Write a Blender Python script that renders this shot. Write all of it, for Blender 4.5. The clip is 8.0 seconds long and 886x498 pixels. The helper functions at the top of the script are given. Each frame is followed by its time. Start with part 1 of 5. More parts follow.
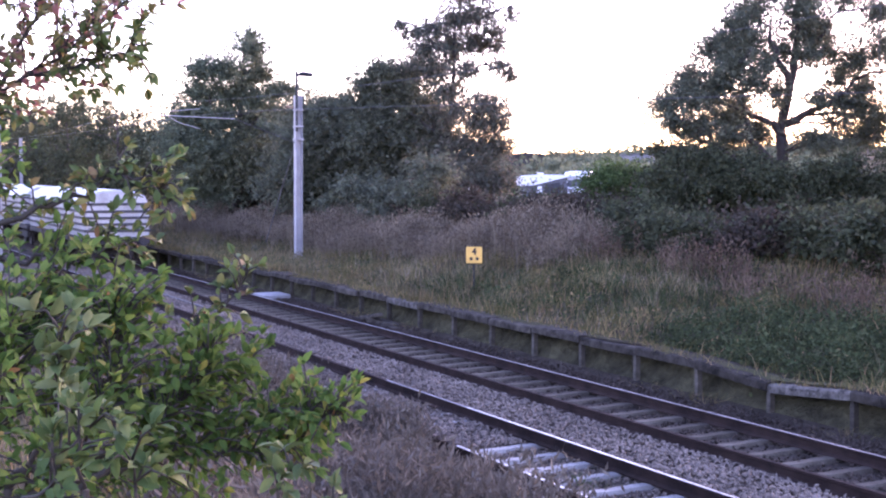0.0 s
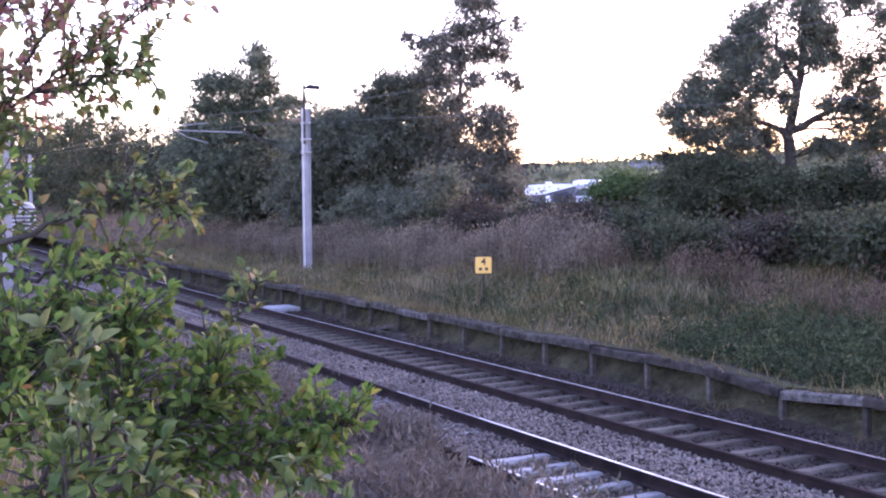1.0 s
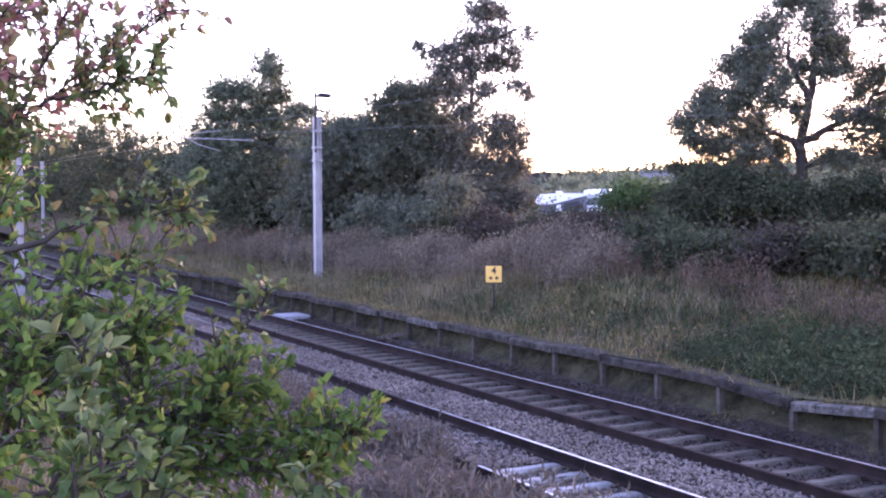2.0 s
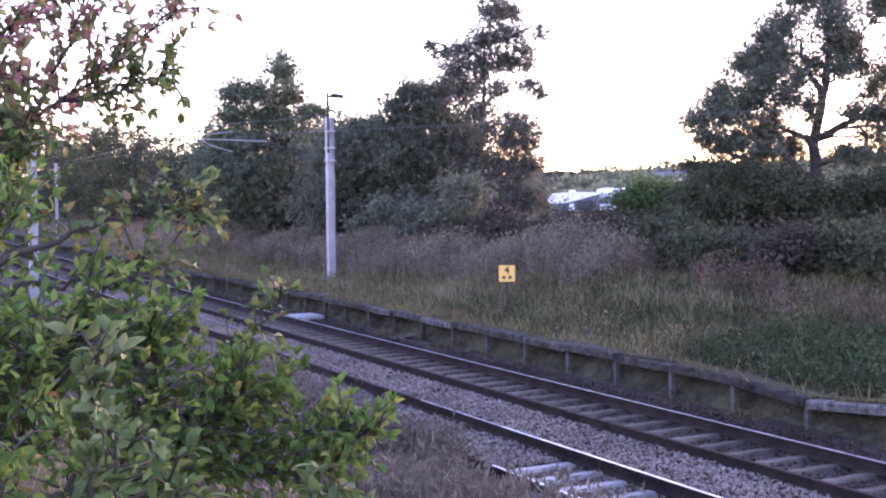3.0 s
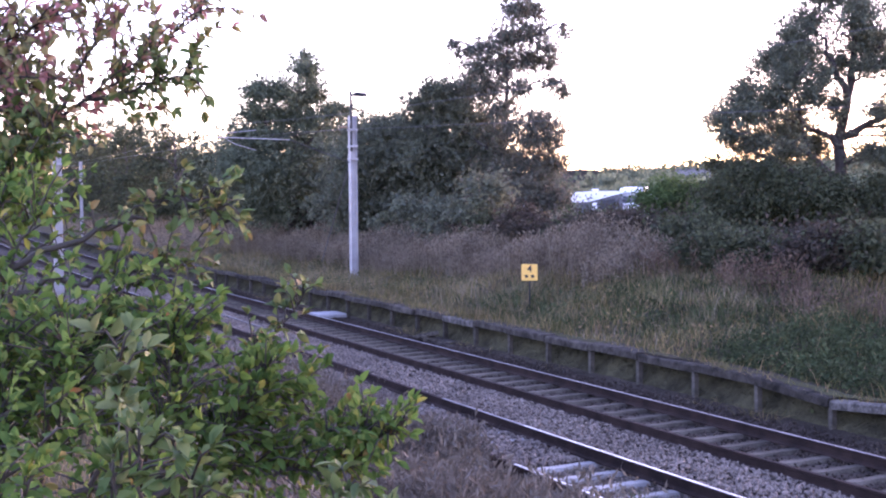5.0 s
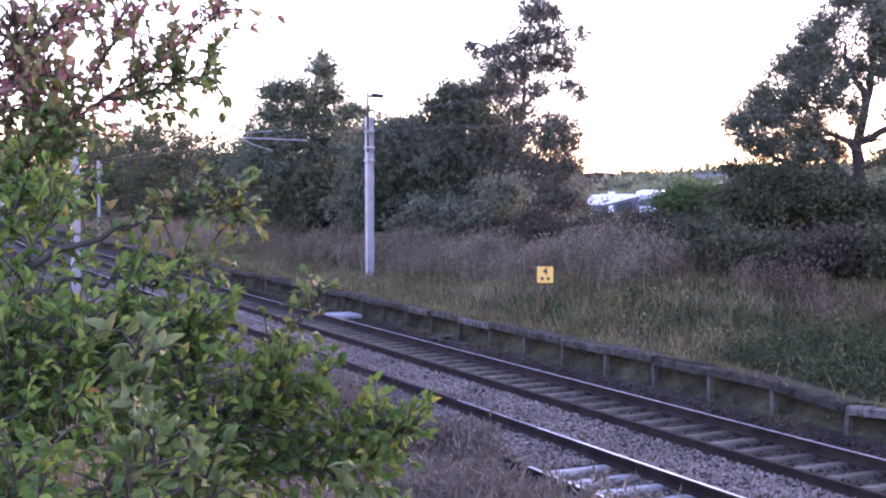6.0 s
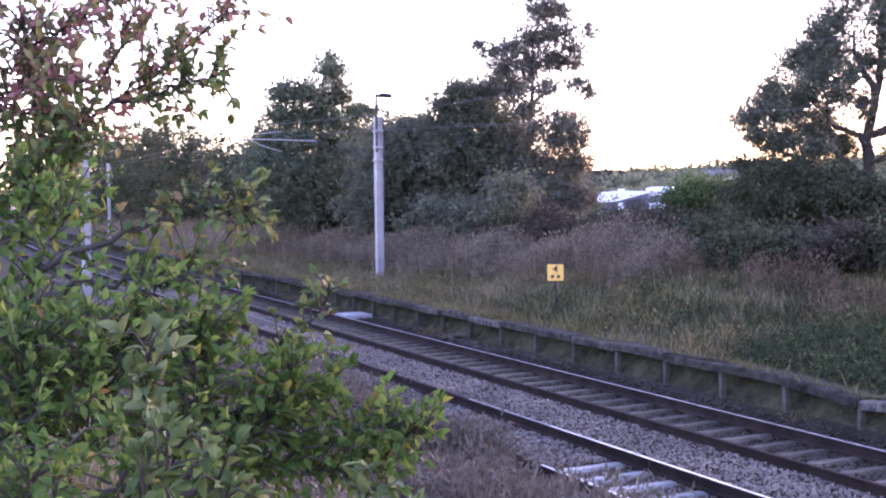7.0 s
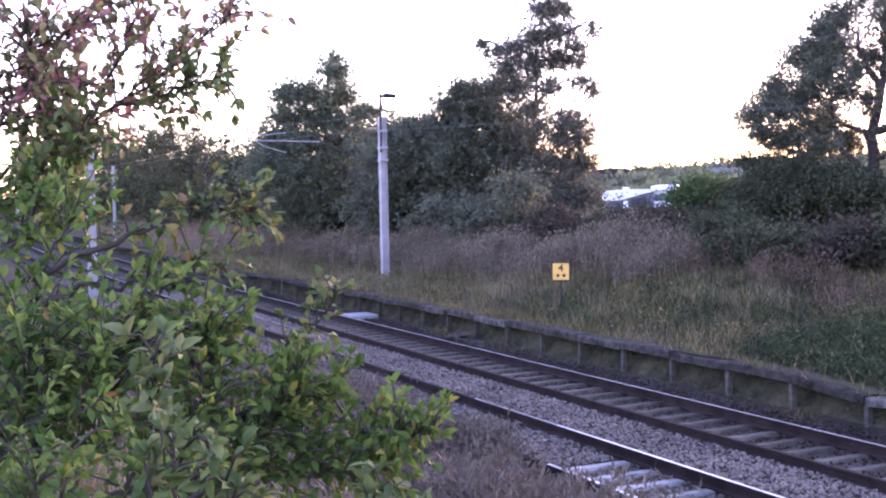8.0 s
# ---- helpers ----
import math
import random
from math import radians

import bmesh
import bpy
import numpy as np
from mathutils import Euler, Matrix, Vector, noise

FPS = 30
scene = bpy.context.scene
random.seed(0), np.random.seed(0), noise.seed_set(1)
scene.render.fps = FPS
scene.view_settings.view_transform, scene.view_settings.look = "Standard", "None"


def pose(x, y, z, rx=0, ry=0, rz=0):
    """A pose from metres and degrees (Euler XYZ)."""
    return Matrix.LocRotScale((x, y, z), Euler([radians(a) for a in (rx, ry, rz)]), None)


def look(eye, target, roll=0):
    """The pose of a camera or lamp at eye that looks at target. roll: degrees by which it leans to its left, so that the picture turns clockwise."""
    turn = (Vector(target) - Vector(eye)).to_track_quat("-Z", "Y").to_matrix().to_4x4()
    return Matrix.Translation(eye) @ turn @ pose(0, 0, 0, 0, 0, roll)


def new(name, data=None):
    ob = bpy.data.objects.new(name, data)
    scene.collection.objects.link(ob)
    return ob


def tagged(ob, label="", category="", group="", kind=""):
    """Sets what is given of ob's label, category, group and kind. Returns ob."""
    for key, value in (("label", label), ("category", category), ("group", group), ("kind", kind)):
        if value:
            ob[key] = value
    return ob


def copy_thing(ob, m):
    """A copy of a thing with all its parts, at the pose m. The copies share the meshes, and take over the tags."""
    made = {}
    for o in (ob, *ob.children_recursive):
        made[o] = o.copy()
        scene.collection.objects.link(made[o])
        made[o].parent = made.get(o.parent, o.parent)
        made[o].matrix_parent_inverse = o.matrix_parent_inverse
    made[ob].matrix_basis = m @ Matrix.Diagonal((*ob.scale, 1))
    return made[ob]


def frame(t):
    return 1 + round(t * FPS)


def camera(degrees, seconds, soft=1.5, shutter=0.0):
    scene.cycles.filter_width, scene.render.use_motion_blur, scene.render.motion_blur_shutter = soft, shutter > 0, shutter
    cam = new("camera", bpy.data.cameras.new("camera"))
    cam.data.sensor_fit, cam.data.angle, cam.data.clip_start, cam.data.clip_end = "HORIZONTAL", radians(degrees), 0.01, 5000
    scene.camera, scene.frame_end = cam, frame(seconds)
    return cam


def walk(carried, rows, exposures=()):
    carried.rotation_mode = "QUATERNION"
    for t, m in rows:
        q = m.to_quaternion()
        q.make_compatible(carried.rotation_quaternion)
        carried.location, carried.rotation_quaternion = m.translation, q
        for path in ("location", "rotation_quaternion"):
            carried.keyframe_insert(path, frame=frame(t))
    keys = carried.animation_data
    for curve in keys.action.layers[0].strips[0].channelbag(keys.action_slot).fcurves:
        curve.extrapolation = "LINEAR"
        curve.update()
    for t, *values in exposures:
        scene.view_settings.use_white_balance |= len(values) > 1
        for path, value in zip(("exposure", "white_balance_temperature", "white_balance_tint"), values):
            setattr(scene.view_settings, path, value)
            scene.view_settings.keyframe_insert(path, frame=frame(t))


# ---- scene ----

# ---------------------------------------------------------------- camera
EYE_Z = 3.69
cam = camera(39.0, 8.0, soft=2.1)


def aim(yaw, pitch, roll):
    """The camera held on the bank: it only turns."""
    return pose(0, 0, EYE_Z, 0, 0, yaw) @ pose(0, 0, 0, 90 + pitch) @ pose(0, 0, 0, 0, 0, roll)


walk(cam, [
    (0.0, aim(-3.747, -3.376, 0.262)), (0.5, aim(-3.474, -3.198, -0.431)), (1.0, aim(-3.327, -2.886, -0.535)),
    (1.5, aim(-3.148, -2.596, -0.191)), (1.7, aim(-3.035, -2.480, -0.170)), (2.8, aim(-2.378, -2.495, -0.565)), (3.0, aim(-2.258, -2.493, -0.578)), (3.5, aim(-1.932, -2.563, -0.815)),
    (4.0, aim(-1.694, -2.569, -0.770)), (4.2, aim(-1.594, -2.569, -0.825)), (5.3, aim(-1.075, -2.530, -0.352)), (5.5, aim(-0.948, -2.514, -0.333)), (6.0, aim(-0.499, -2.468, -0.058)),
    (6.5, aim(-0.083, -2.474, -0.281)), (7.0, aim(-0.044, -2.510, -0.703)), (7.5, aim(0, -2.530, -0.755)),
    (8.0, aim(0.193, -2.514, -1.145))],
    exposures=[(0.0, 3.38, 5780, 61), (8.0, 3.38, 5780, 61)])

# ---------------------------------------------------------------- light: dusk, low sun behind the trees
SUN_AZ, SUN_EL = 48.0, 8.0
world = bpy.data.worlds.new("dusk_sky")
scene.world = world
world.use_nodes = True
wn = world.node_tree.nodes
wl = world.node_tree.links
sky = wn.new("ShaderNodeTexSky")
sky.sky_type, sky.sun_disc = "NISHITA", False
sky.sun_elevation, sky.sun_rotation = radians(SUN_EL), radians(SUN_AZ)
sky.air_density, sky.dust_density, sky.ozone_density = 1.0, 1.2, 1.2
wl.new(sky.outputs[0], wn["Background"].inputs[0])
wn["Background"].inputs[1].default_value = 0.15
sun_data = bpy.data.lights.new("sun", "SUN")
sun_data.energy, sun_data.angle, sun_data.color = 0.16, radians(30), (1, 0.86, 0.76)
sun = new("sun", sun_data)
sun.matrix_world = look((0, 0, 50), (-math.sin(radians(SUN_AZ)) * 100, -math.cos(radians(SUN_AZ)) * 100, 50 - 100 * math.tan(radians(SUN_EL))))


# ---------------------------------------------------------------- materials
def material(name, col, col2=None, rough=0.85, metal=0.0, scale=4.0, fine=60.0, bump=0.3, dist=0.01, vary=0.0, island=False, spec=0.5):
    """Two-scale noise between two colours, fine bump, and a shift from piece to piece."""
    m = bpy.data.materials.new(name)
    m.use_nodes = True
    n, l = m.node_tree.nodes, m.node_tree.links
    b = n["Principled BSDF"]
    b.inputs["Roughness"].default_value, b.inputs["Metallic"].default_value = rough, metal
    b.inputs["Specular IOR Level"].default_value = spec
    tc = n.new("ShaderNodeTexCoord")
    big, small = n.new("ShaderNodeTexNoise"), n.new("ShaderNodeTexNoise")
    big.inputs["Scale"].default_value, small.inputs["Scale"].default_value = scale, fine
    big.inputs["Detail"].default_value, small.inputs["Detail"].default_value = 5, 4
    l.new(tc.outputs["Object"], big.inputs["Vector"])
    l.new(tc.outputs["Object"], small.inputs["Vector"])
    add = n.new("ShaderNodeMath")
    add.operation = "MULTIPLY_ADD"
    add.inputs[1].default_value, add.inputs[2].default_value = 0.45, -0.22
    l.new(small.outputs["Fac"], add.inputs[0])
    tot = n.new("ShaderNodeMath")
    l.new(big.outputs["Fac"], tot.inputs[0])
    l.new(add.outputs[0], tot.inputs[1])
    ramp = n.new("ShaderNodeValToRGB")
    c2 = col2 or tuple(c * 0.65 for c in col)
    ramp.color_ramp.elements[0].position, ramp.color_ramp.elements[1].position = 0.32, 0.68
    ramp.color_ramp.elements[0].color, ramp.color_ramp.elements[1].color = (*c2, 1), (*col, 1)
    l.new(tot.outputs[0], ramp.inputs[0])
    out = ramp.outputs[0]
    if vary:
        if island:
            r = n.new("ShaderNodeNewGeometry").outputs["Random Per Island"]
        else:
            r = n.new("ShaderNodeObjectInfo").outputs["Random"]
        mr = n.new("ShaderNodeMapRange")
        mr.inputs["To Min"].default_value, mr.inputs["To Max"].default_value = 1 - vary, 1 + vary
        l.new(r, mr.inputs["Value"])
        hsv = n.new("ShaderNodeHueSaturation")
        l.new(mr.outputs[0], hsv.inputs["Value"])
        l.new(out, hsv.inputs["Color"])
        out = hsv.outputs[0]
    l.new(out, b.inputs["Base Color"])
    if bump:
        bp = n.new("ShaderNodeBump")
        bp.inputs["Strength"].default_value, bp.inputs["Distance"].default_value = bump, dist
        l.new(small.outputs["Fac"], bp.inputs["Height"])
        l.new(bp.outputs[0], b.inputs["Normal"])
    return m


def leaf_material(name, stops, trans=0.35, rough=0.6, spec=0.22, single=False):
    """Leaf colours from leaf to leaf, with light passing through the blade."""
    m = bpy.data.materials.new(name)
    m.use_nodes = True
    n, l = m.node_tree.nodes, m.node_tree.links
    b = n["Principled BSDF"]
    b.inputs["Roughness"].default_value = rough
    b.inputs["Specular IOR Level"].default_value = spec
    ramp = n.new("ShaderNodeValToRGB")
    el = ramp.color_ramp.elements
    while len(el) < len(stops):
        el.new(0.5)
    for i, (p, c) in enumerate(stops):
        el[i].position, el[i].color = p, (*c, 1)
    if single:
        l.new(n.new("ShaderNodeObjectInfo").outputs["Random"], ramp.inputs[0])
    else:
        l.new(n.new("ShaderNodeNewGeometry").outputs["Random Per Island"], ramp.inputs[0])
    tc, nz = n.new("ShaderNodeTexCoord"), n.new("ShaderNodeTexNoise")
    nz.inputs["Scale"].default_value, nz.inputs["Detail"].default_value = 0.9, 4
    l.new(tc.outputs["Object"], nz.inputs["Vector"])
    mr = n.new("ShaderNodeMapRange")
    mr.inputs["From Min"].default_value, mr.inputs["From Max"].default_value = 0.3, 0.7
    mr.inputs["To Min"].default_value, mr.inputs["To Max"].default_value = 0.7, 1.3
    l.new(nz.outputs["Fac"], mr.inputs["Value"])
    hsv = n.new("ShaderNodeHueSaturation")
    l.new(mr.outputs[0], hsv.inputs["Value"])
    l.new(ramp.outputs[0], hsv.inputs["Color"])
    l.new(hsv.outputs[0], b.inputs["Base Color"])
    tr = n.new("ShaderNodeBsdfTranslucent")
    l.new(hsv.outputs[0], tr.inputs["Color"])
    mix = n.new("ShaderNodeMixShader")
    mix.inputs[0].default_value = trans
    l.new(b.outputs[0], mix.inputs[1])
    l.new(tr.outputs[0], mix.inputs[2])
    l.new(mix.outputs[0], n["Material Output"].inputs["Surface"])
    return m


def glow(name, col, strength):
    m = material(name, col, bump=0)
    b = m.node_tree.nodes["Principled BSDF"]
    b.inputs["Emission Color"].default_value = (*col, 1)
    b.inputs["Emission Strength"].default_value = strength
    return m


M_SOIL = material("grassy_soil", (0.06, 0.058, 0.028), (0.055, 0.042, 0.03), scale=0.25, fine=9, bump=0.6, dist=0.05, rough=1.0, spec=0.05)
M_BALLAST_BED = material("ballast_bed", (0.08, 0.064, 0.051), (0.04, 0.032, 0.026), scale=0.7, fine=28, bump=1, dist=0.05, spec=0.08, rough=1.0)
M_CINDER = material("cinder_path", (0.085, 0.067, 0.052), (0.042, 0.034, 0.026), scale=0.8, fine=22, bump=0.9, dist=0.04, spec=0.06, rough=1.0)
M_STONE_DARK = material("soiled_ballast_stone", (0.07, 0.053, 0.042), (0.036, 0.028, 0.023), scale=0.5, fine=30, bump=0.3, vary=0.4, island=True, spec=0.05, rough=1.0)
M_STONE = material("ballast_stone", (0.225, 0.18, 0.148), (0.13, 0.104, 0.087), scale=0.5, fine=30, bump=0.3, vary=0.28, island=True, spec=0.06, rough=1.0)
M_RAIL = material("rusty_rail", (0.042, 0.026, 0.021), (0.02, 0.013, 0.011), rough=0.95, spec=0.1, scale=3, fine=50, bump=0.3)
M_RAILTOP = material("worn_steel", (0.42, 0.39, 0.38), (0.22, 0.2, 0.19), rough=0.38, metal=1, scale=2, fine=30, bump=0.05)
M_RAILTOP_FAR = material("part_worn_steel", (0.2, 0.18, 0.178), (0.1, 0.09, 0.085), rough=0.58, metal=0.8, scale=2, fine=30, bump=0.08)
M_RAILTOP_DULL = material("dull_steel", (0.09, 0.075, 0.068), (0.05, 0.038, 0.032), rough=0.55, metal=0.6, scale=2, fine=30, bump=0.1)
M_SLEEPER = material("old_concrete", (0.122, 0.104, 0.082), (0.055, 0.046, 0.036), scale=3, fine=40, bump=0.6, vary=0.22, spec=0.08, rough=1.0)
M_SLEEPER_NEW = material("pale_concrete", (0.3, 0.28, 0.26), (0.17, 0.157, 0.145), scale=3, fine=40, bump=0.4, vary=0.12)
M_EDGE = material("weathered_coping", (0.082, 0.069, 0.056), (0.02, 0.017, 0.014), scale=4, fine=22, bump=1.0, dist=0.02, vary=0.3, spec=0.06, rough=1.0)
M_EDGE_PALE = material("pale_coping", (0.15, 0.13, 0.112), (0.04, 0.035, 0.03), scale=6, fine=30, bump=0.9, dist=0.02, vary=0.2, spec=0.1, rough=1.0)
M_POST = material("post_concrete", (0.115, 0.098, 0.08), (0.04, 0.035, 0.028), scale=3, fine=30, bump=0.6, vary=0.35, spec=0.1, rough=1.0)
M_FASCIA = material("earth_fascia", (0.085, 0.076, 0.042), (0.03, 0.027, 0.017), scale=1.6, fine=7, bump=1, dist=0.16, spec=0.05)
M_SLAB = material("slab_concrete", (0.27, 0.255, 0.25), (0.18, 0.17, 0.165), scale=3, fine=30, bump=0.4)
M_GALV = material("galvanised_steel", (0.38, 0.365, 0.375), (0.28, 0.265, 0.275), rough=0.5, metal=0.15, scale=2, fine=25, bump=0.1)
M_DARKMETAL = material("dark_metal", (0.03, 0.03, 0.033), rough=0.5, metal=0.4, bump=0.1)
M_WIRE = material("copper_wire", (0.1, 0.095, 0.1), rough=0.5, metal=0.5, bump=0)
M_INSUL = material("brown_insulator", (0.12, 0.06, 0.04), rough=0.25, bump=0)
M_YELLOW = material("yellow_sign_paint", (0.72, 0.42, 0.09), (0.64, 0.36, 0.08), rough=0.5, scale=6, bump=0.05)
M_BLACK = material("black_paint", (0.012, 0.012, 0.012), rough=0.5, bump=0)
M_BARK = material("bark", (0.07, 0.055, 0.05), (0.03, 0.025, 0.022), scale=3, fine=25, bump=0.9, dist=0.03)
M_TWIG = material("twig_bark", (0.05, 0.041, 0.031), (0.024, 0.02, 0.016), scale=12, fine=120, bump=0.5, dist=0.003)
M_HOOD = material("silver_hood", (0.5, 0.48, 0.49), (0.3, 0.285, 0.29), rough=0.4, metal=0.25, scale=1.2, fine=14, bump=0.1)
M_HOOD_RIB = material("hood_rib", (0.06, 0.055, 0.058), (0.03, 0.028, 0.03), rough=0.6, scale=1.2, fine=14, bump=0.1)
M_CHASSIS = material("wagon_chassis", (0.05, 0.04, 0.037), (0.025, 0.02, 0.02), rough=0.8, bump=0.3)
M_TAIL = glow("red_tail_lamp", (0.7, 0.03, 0.03), 0.6)
M_WHITE = material("white_caravan_shell", (0.8, 0.8, 0.82), (0.7, 0.7, 0.72), rough=0.4, scale=1, bump=0)
M_GREYPANEL = material("grey_awning", (0.12, 0.122, 0.135), (0.085, 0.087, 0.1), rough=0.8, scale=1, bump=0.1)
M_TIMBER = material("dark_timber", (0.05, 0.046, 0.042), (0.03, 0.028, 0.026), scale=0.5, fine=8, bump=0.3)
M_TENTDOOR = material("grey_mesh_door", (0.05, 0.051, 0.058), (0.035, 0.036, 0.04), rough=0.9, scale=1, bump=0.1)
M_GLASS_DARK = material("dark_window", (0.03, 0.035, 0.045), rough=0.08, bump=0)
M_SHED = material("shed_cladding", (0.2, 0.2, 0.22), (0.16, 0.16, 0.175), scale=0.3, bump=0)

L_DARK = leaf_material("dark_leaves", [(0, (0.083, 0.094, 0.069)), (0.5, (0.117, 0.131, 0.087)), (0.9, (0.149, 0.159, 0.103)), (1, (0.184, 0.161, 0.113))], 0.4, 0.75, 0.06)
L_HEDGE = leaf_material("hedge_leaves", [(0, (0.036, 0.043, 0.026)), (0.5, (0.056, 0.067, 0.036)), (0.9, (0.078, 0.086, 0.045)), (1, (0.09, 0.076, 0.05))], 0.3, 0.75, 0.06)
L_MID = leaf_material("mid_leaves", [(0, (0.077, 0.097, 0.064)), (0.5, (0.116, 0.139, 0.088)), (1, (0.154, 0.172, 0.110))], 0.4, 0.75, 0.06)
L_BIRCH = leaf_material("birch_leaves", [(0, (0.072, 0.08, 0.06)), (0.6, (0.12, 0.122, 0.088)), (1, (0.19, 0.15, 0.11))], 0.35, 0.7, 0.1)
L_BRIGHT = leaf_material("bright_leaves", [(0, (0.042, 0.07, 0.026)), (0.5, (0.07, 0.112, 0.038)), (1, (0.1, 0.148, 0.055))], 0.35, 0.75, 0.08)
L_BRAMBLE = leaf_material("bramble_leaves", [(0, (0.032, 0.028, 0.022)), (0.5, (0.056, 0.05, 0.034)), (1, (0.09, 0.064, 0.05))], 0.25, 0.75, 0.08)
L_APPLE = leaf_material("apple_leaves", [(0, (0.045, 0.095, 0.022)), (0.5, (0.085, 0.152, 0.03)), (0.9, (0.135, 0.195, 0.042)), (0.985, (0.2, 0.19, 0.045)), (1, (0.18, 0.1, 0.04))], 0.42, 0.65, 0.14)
L_APPLE_PALE = leaf_material("pale_apple_leaves", [(0, (0.054, 0.094, 0.028)), (0.6, (0.09, 0.134, 0.04)), (1, (0.138, 0.162, 0.056))], 0.25, 0.65, 0.14)
L_APPLE_SINGLE = leaf_material("single_apple_leaf", [(0, (0.066, 0.104, 0.036)), (0.6, (0.105, 0.145, 0.05)), (1, (0.158, 0.174, 0.068))], 0.25, 0.6, 0.16, True)
L_APPLE_AUTUMN = leaf_material("autumn_apple_leaves", [(0, (0.143, 0.150, 0.068)), (0.4, (0.260, 0.244, 0.091)), (0.7, (0.285, 0.132, 0.114)), (1, (0.380, 0.168, 0.158))], 0.4, 0.65, 0.14)
L_APPLE_YELLOW = leaf_material("yellowing_apple_leaves", [(0, (0.06, 0.1, 0.028)), (0.6, (0.105, 0.145, 0.042)), (0.88, (0.2, 0.18, 0.05)), (1, (0.19, 0.115, 0.06))], 0.28, 0.6)
G_GREEN = leaf_material("rough_grass", [(0, (0.070, 0.068, 0.026)), (0.5, (0.133, 0.119, 0.046)), (0.8, (0.236, 0.174, 0.079)), (1, (0.315, 0.199, 0.111))], 0.3, 0.85, 0.06)
G_STRAW = leaf_material("straw_grass", [(0, (0.139, 0.111, 0.059)), (0.6, (0.213, 0.170, 0.090)), (1, (0.288, 0.222, 0.128))], 0.3, 0.8, 0.2)
G_BROWN = leaf_material("brown_weeds", [(0, (0.093, 0.065, 0.043)), (0.5, (0.172, 0.134, 0.094)), (1, (0.278, 0.233, 0.170))], 0.3, 0.8, 0.2)
G_RUST = leaf_material("rusty_dead_stalks", [(0, (0.08, 0.05, 0.034)), (0.5, (0.13, 0.088, 0.062)), (1, (0.19, 0.14, 0.1))], 0.3, 0.8, 0.1)
G_DRY = leaf_material("dry_weed_stems", [(0, (0.072, 0.06, 0.046)), (0.5, (0.115, 0.1, 0.08)), (1, (0.17, 0.152, 0.125))], 0.3, 0.8, 0.1)
G_NETTLE = leaf_material("low_green_weeds", [(0, (0.03, 0.043, 0.02)), (0.6, (0.056, 0.074, 0.032)), (1, (0.09, 0.1, 0.045))], 0.25, 0.85, 0.06)

# ---------------------------------------------------------------- mesh helpers
HEAD = radians(65.79)
TX, TY = -math.cos(HEAD), math.sin(HEAD)
NX, NY = math.sin(HEAD), math.cos(HEAD)
CURVE = 0.0004


def track(s, off, z=0.0):
    """World place s metres along the line and off metres beyond the centre of the electrified track."""
    e = off + CURVE * s * s / 2
    return Vector((s * TX + e * NX, 29.33 + s * TY + e * NY, z))


def track_yaw(s):
    """Turn of a thing whose x axis runs along the line."""
    return math.degrees(math.atan2(TY + CURVE * s * NY, TX + CURVE * s * NX))


def to_line(x, y):
    dx, dy = x, y - 29.33
    s = dx * TX + dy * TY
    return s, dx * NX + dy * NY - CURVE * s * s / 2


def link_mesh(name, verts, faces, mat, parent=None, label=""):
    me = bpy.data.meshes.new(name)
    me.from_pydata([tuple(v) for v in verts], [], faces)
    me.materials.append(mat)
    me.update()
    ob = new(name, me)
    ob.parent = parent
    if label:
        ob["label"] = label
    return ob


def part(name, bm, mat, parent=None, label="", smooth=False):
    me = bpy.data.meshes.new(name)
    for f in bm.faces:
        f.smooth = smooth
    bm.to_mesh(me)
    bm.free()
    me.materials.append(mat)
    ob = new(name, me)
    ob.parent = parent
    if label:
        ob["label"] = label
    return ob


def box(bm, x0, x1, y0, y1, z0, z1, bevel=0.0):
    b2 = bmesh.new()
    bmesh.ops.create_cube(b2, size=1)
    for v in b2.verts:
        v.co = Vector((x0 + (v.co.x + 0.5) * (x1 - x0), y0 + (v.co.y + 0.5) * (y1 - y0), z0 + (v.co.z + 0.5) * (z1 - z0)))
    if bevel:
        bmesh.ops.bevel(b2, geom=b2.edges[:], offset=bevel, segments=1, affect="EDGES")
    tmp = bpy.data.meshes.new("tmp")
    b2.to_mesh(tmp)
    b2.free()
    bm.from_mesh(tmp)
    bpy.data.meshes.remove(tmp)
    return bm


def tube(bm, pts, radii, sides=6):
    """Tapered tube along points."""
    pts = [Vector(p) for p in pts]
    rings = []
    for i, p in enumerate(pts):
        d = (pts[min(i + 1, len(pts) - 1)] - pts[max(i - 1, 0)]).normalized()
        a = d.cross(Vector((0.31, 0.95, 0.05)))
        if a.length < 0.1:
            a = d.cross(Vector((1, 0, 0)))
        a.normalize()
        b = d.cross(a)
        r = radii[i] if isinstance(radii, (list, tuple)) else radii
        rings.append([bm.verts.new(p + a * (r * math.cos(2 * math.pi * k / sides)) + b * (r * math.sin(2 * math.pi * k / sides))) for k in range(sides)])
    for q, w in zip(rings, rings[1:]):
        for k in range(sides):
            bm.faces.new((q[k], q[(k + 1) % sides], w[(k + 1) % sides], w[k]))
    bm.faces.new(rings[0][::-1])
    bm.faces.new(rings[-1])
    return bm


def bent(pts, n, wob, rng):
    """Points between the given ones, slightly crooked."""
    out = []
    pts = [Vector(p) for p in pts]
    for a, b in zip(pts, pts[1:]):
        for i in range(n):
            w = wob if (out and i) else wob * 0.3
            out.append(a.lerp(b, i / n) + Vector(rng.normal(0, 1, 3)) * w)
    out.append(pts[-1])
    return out


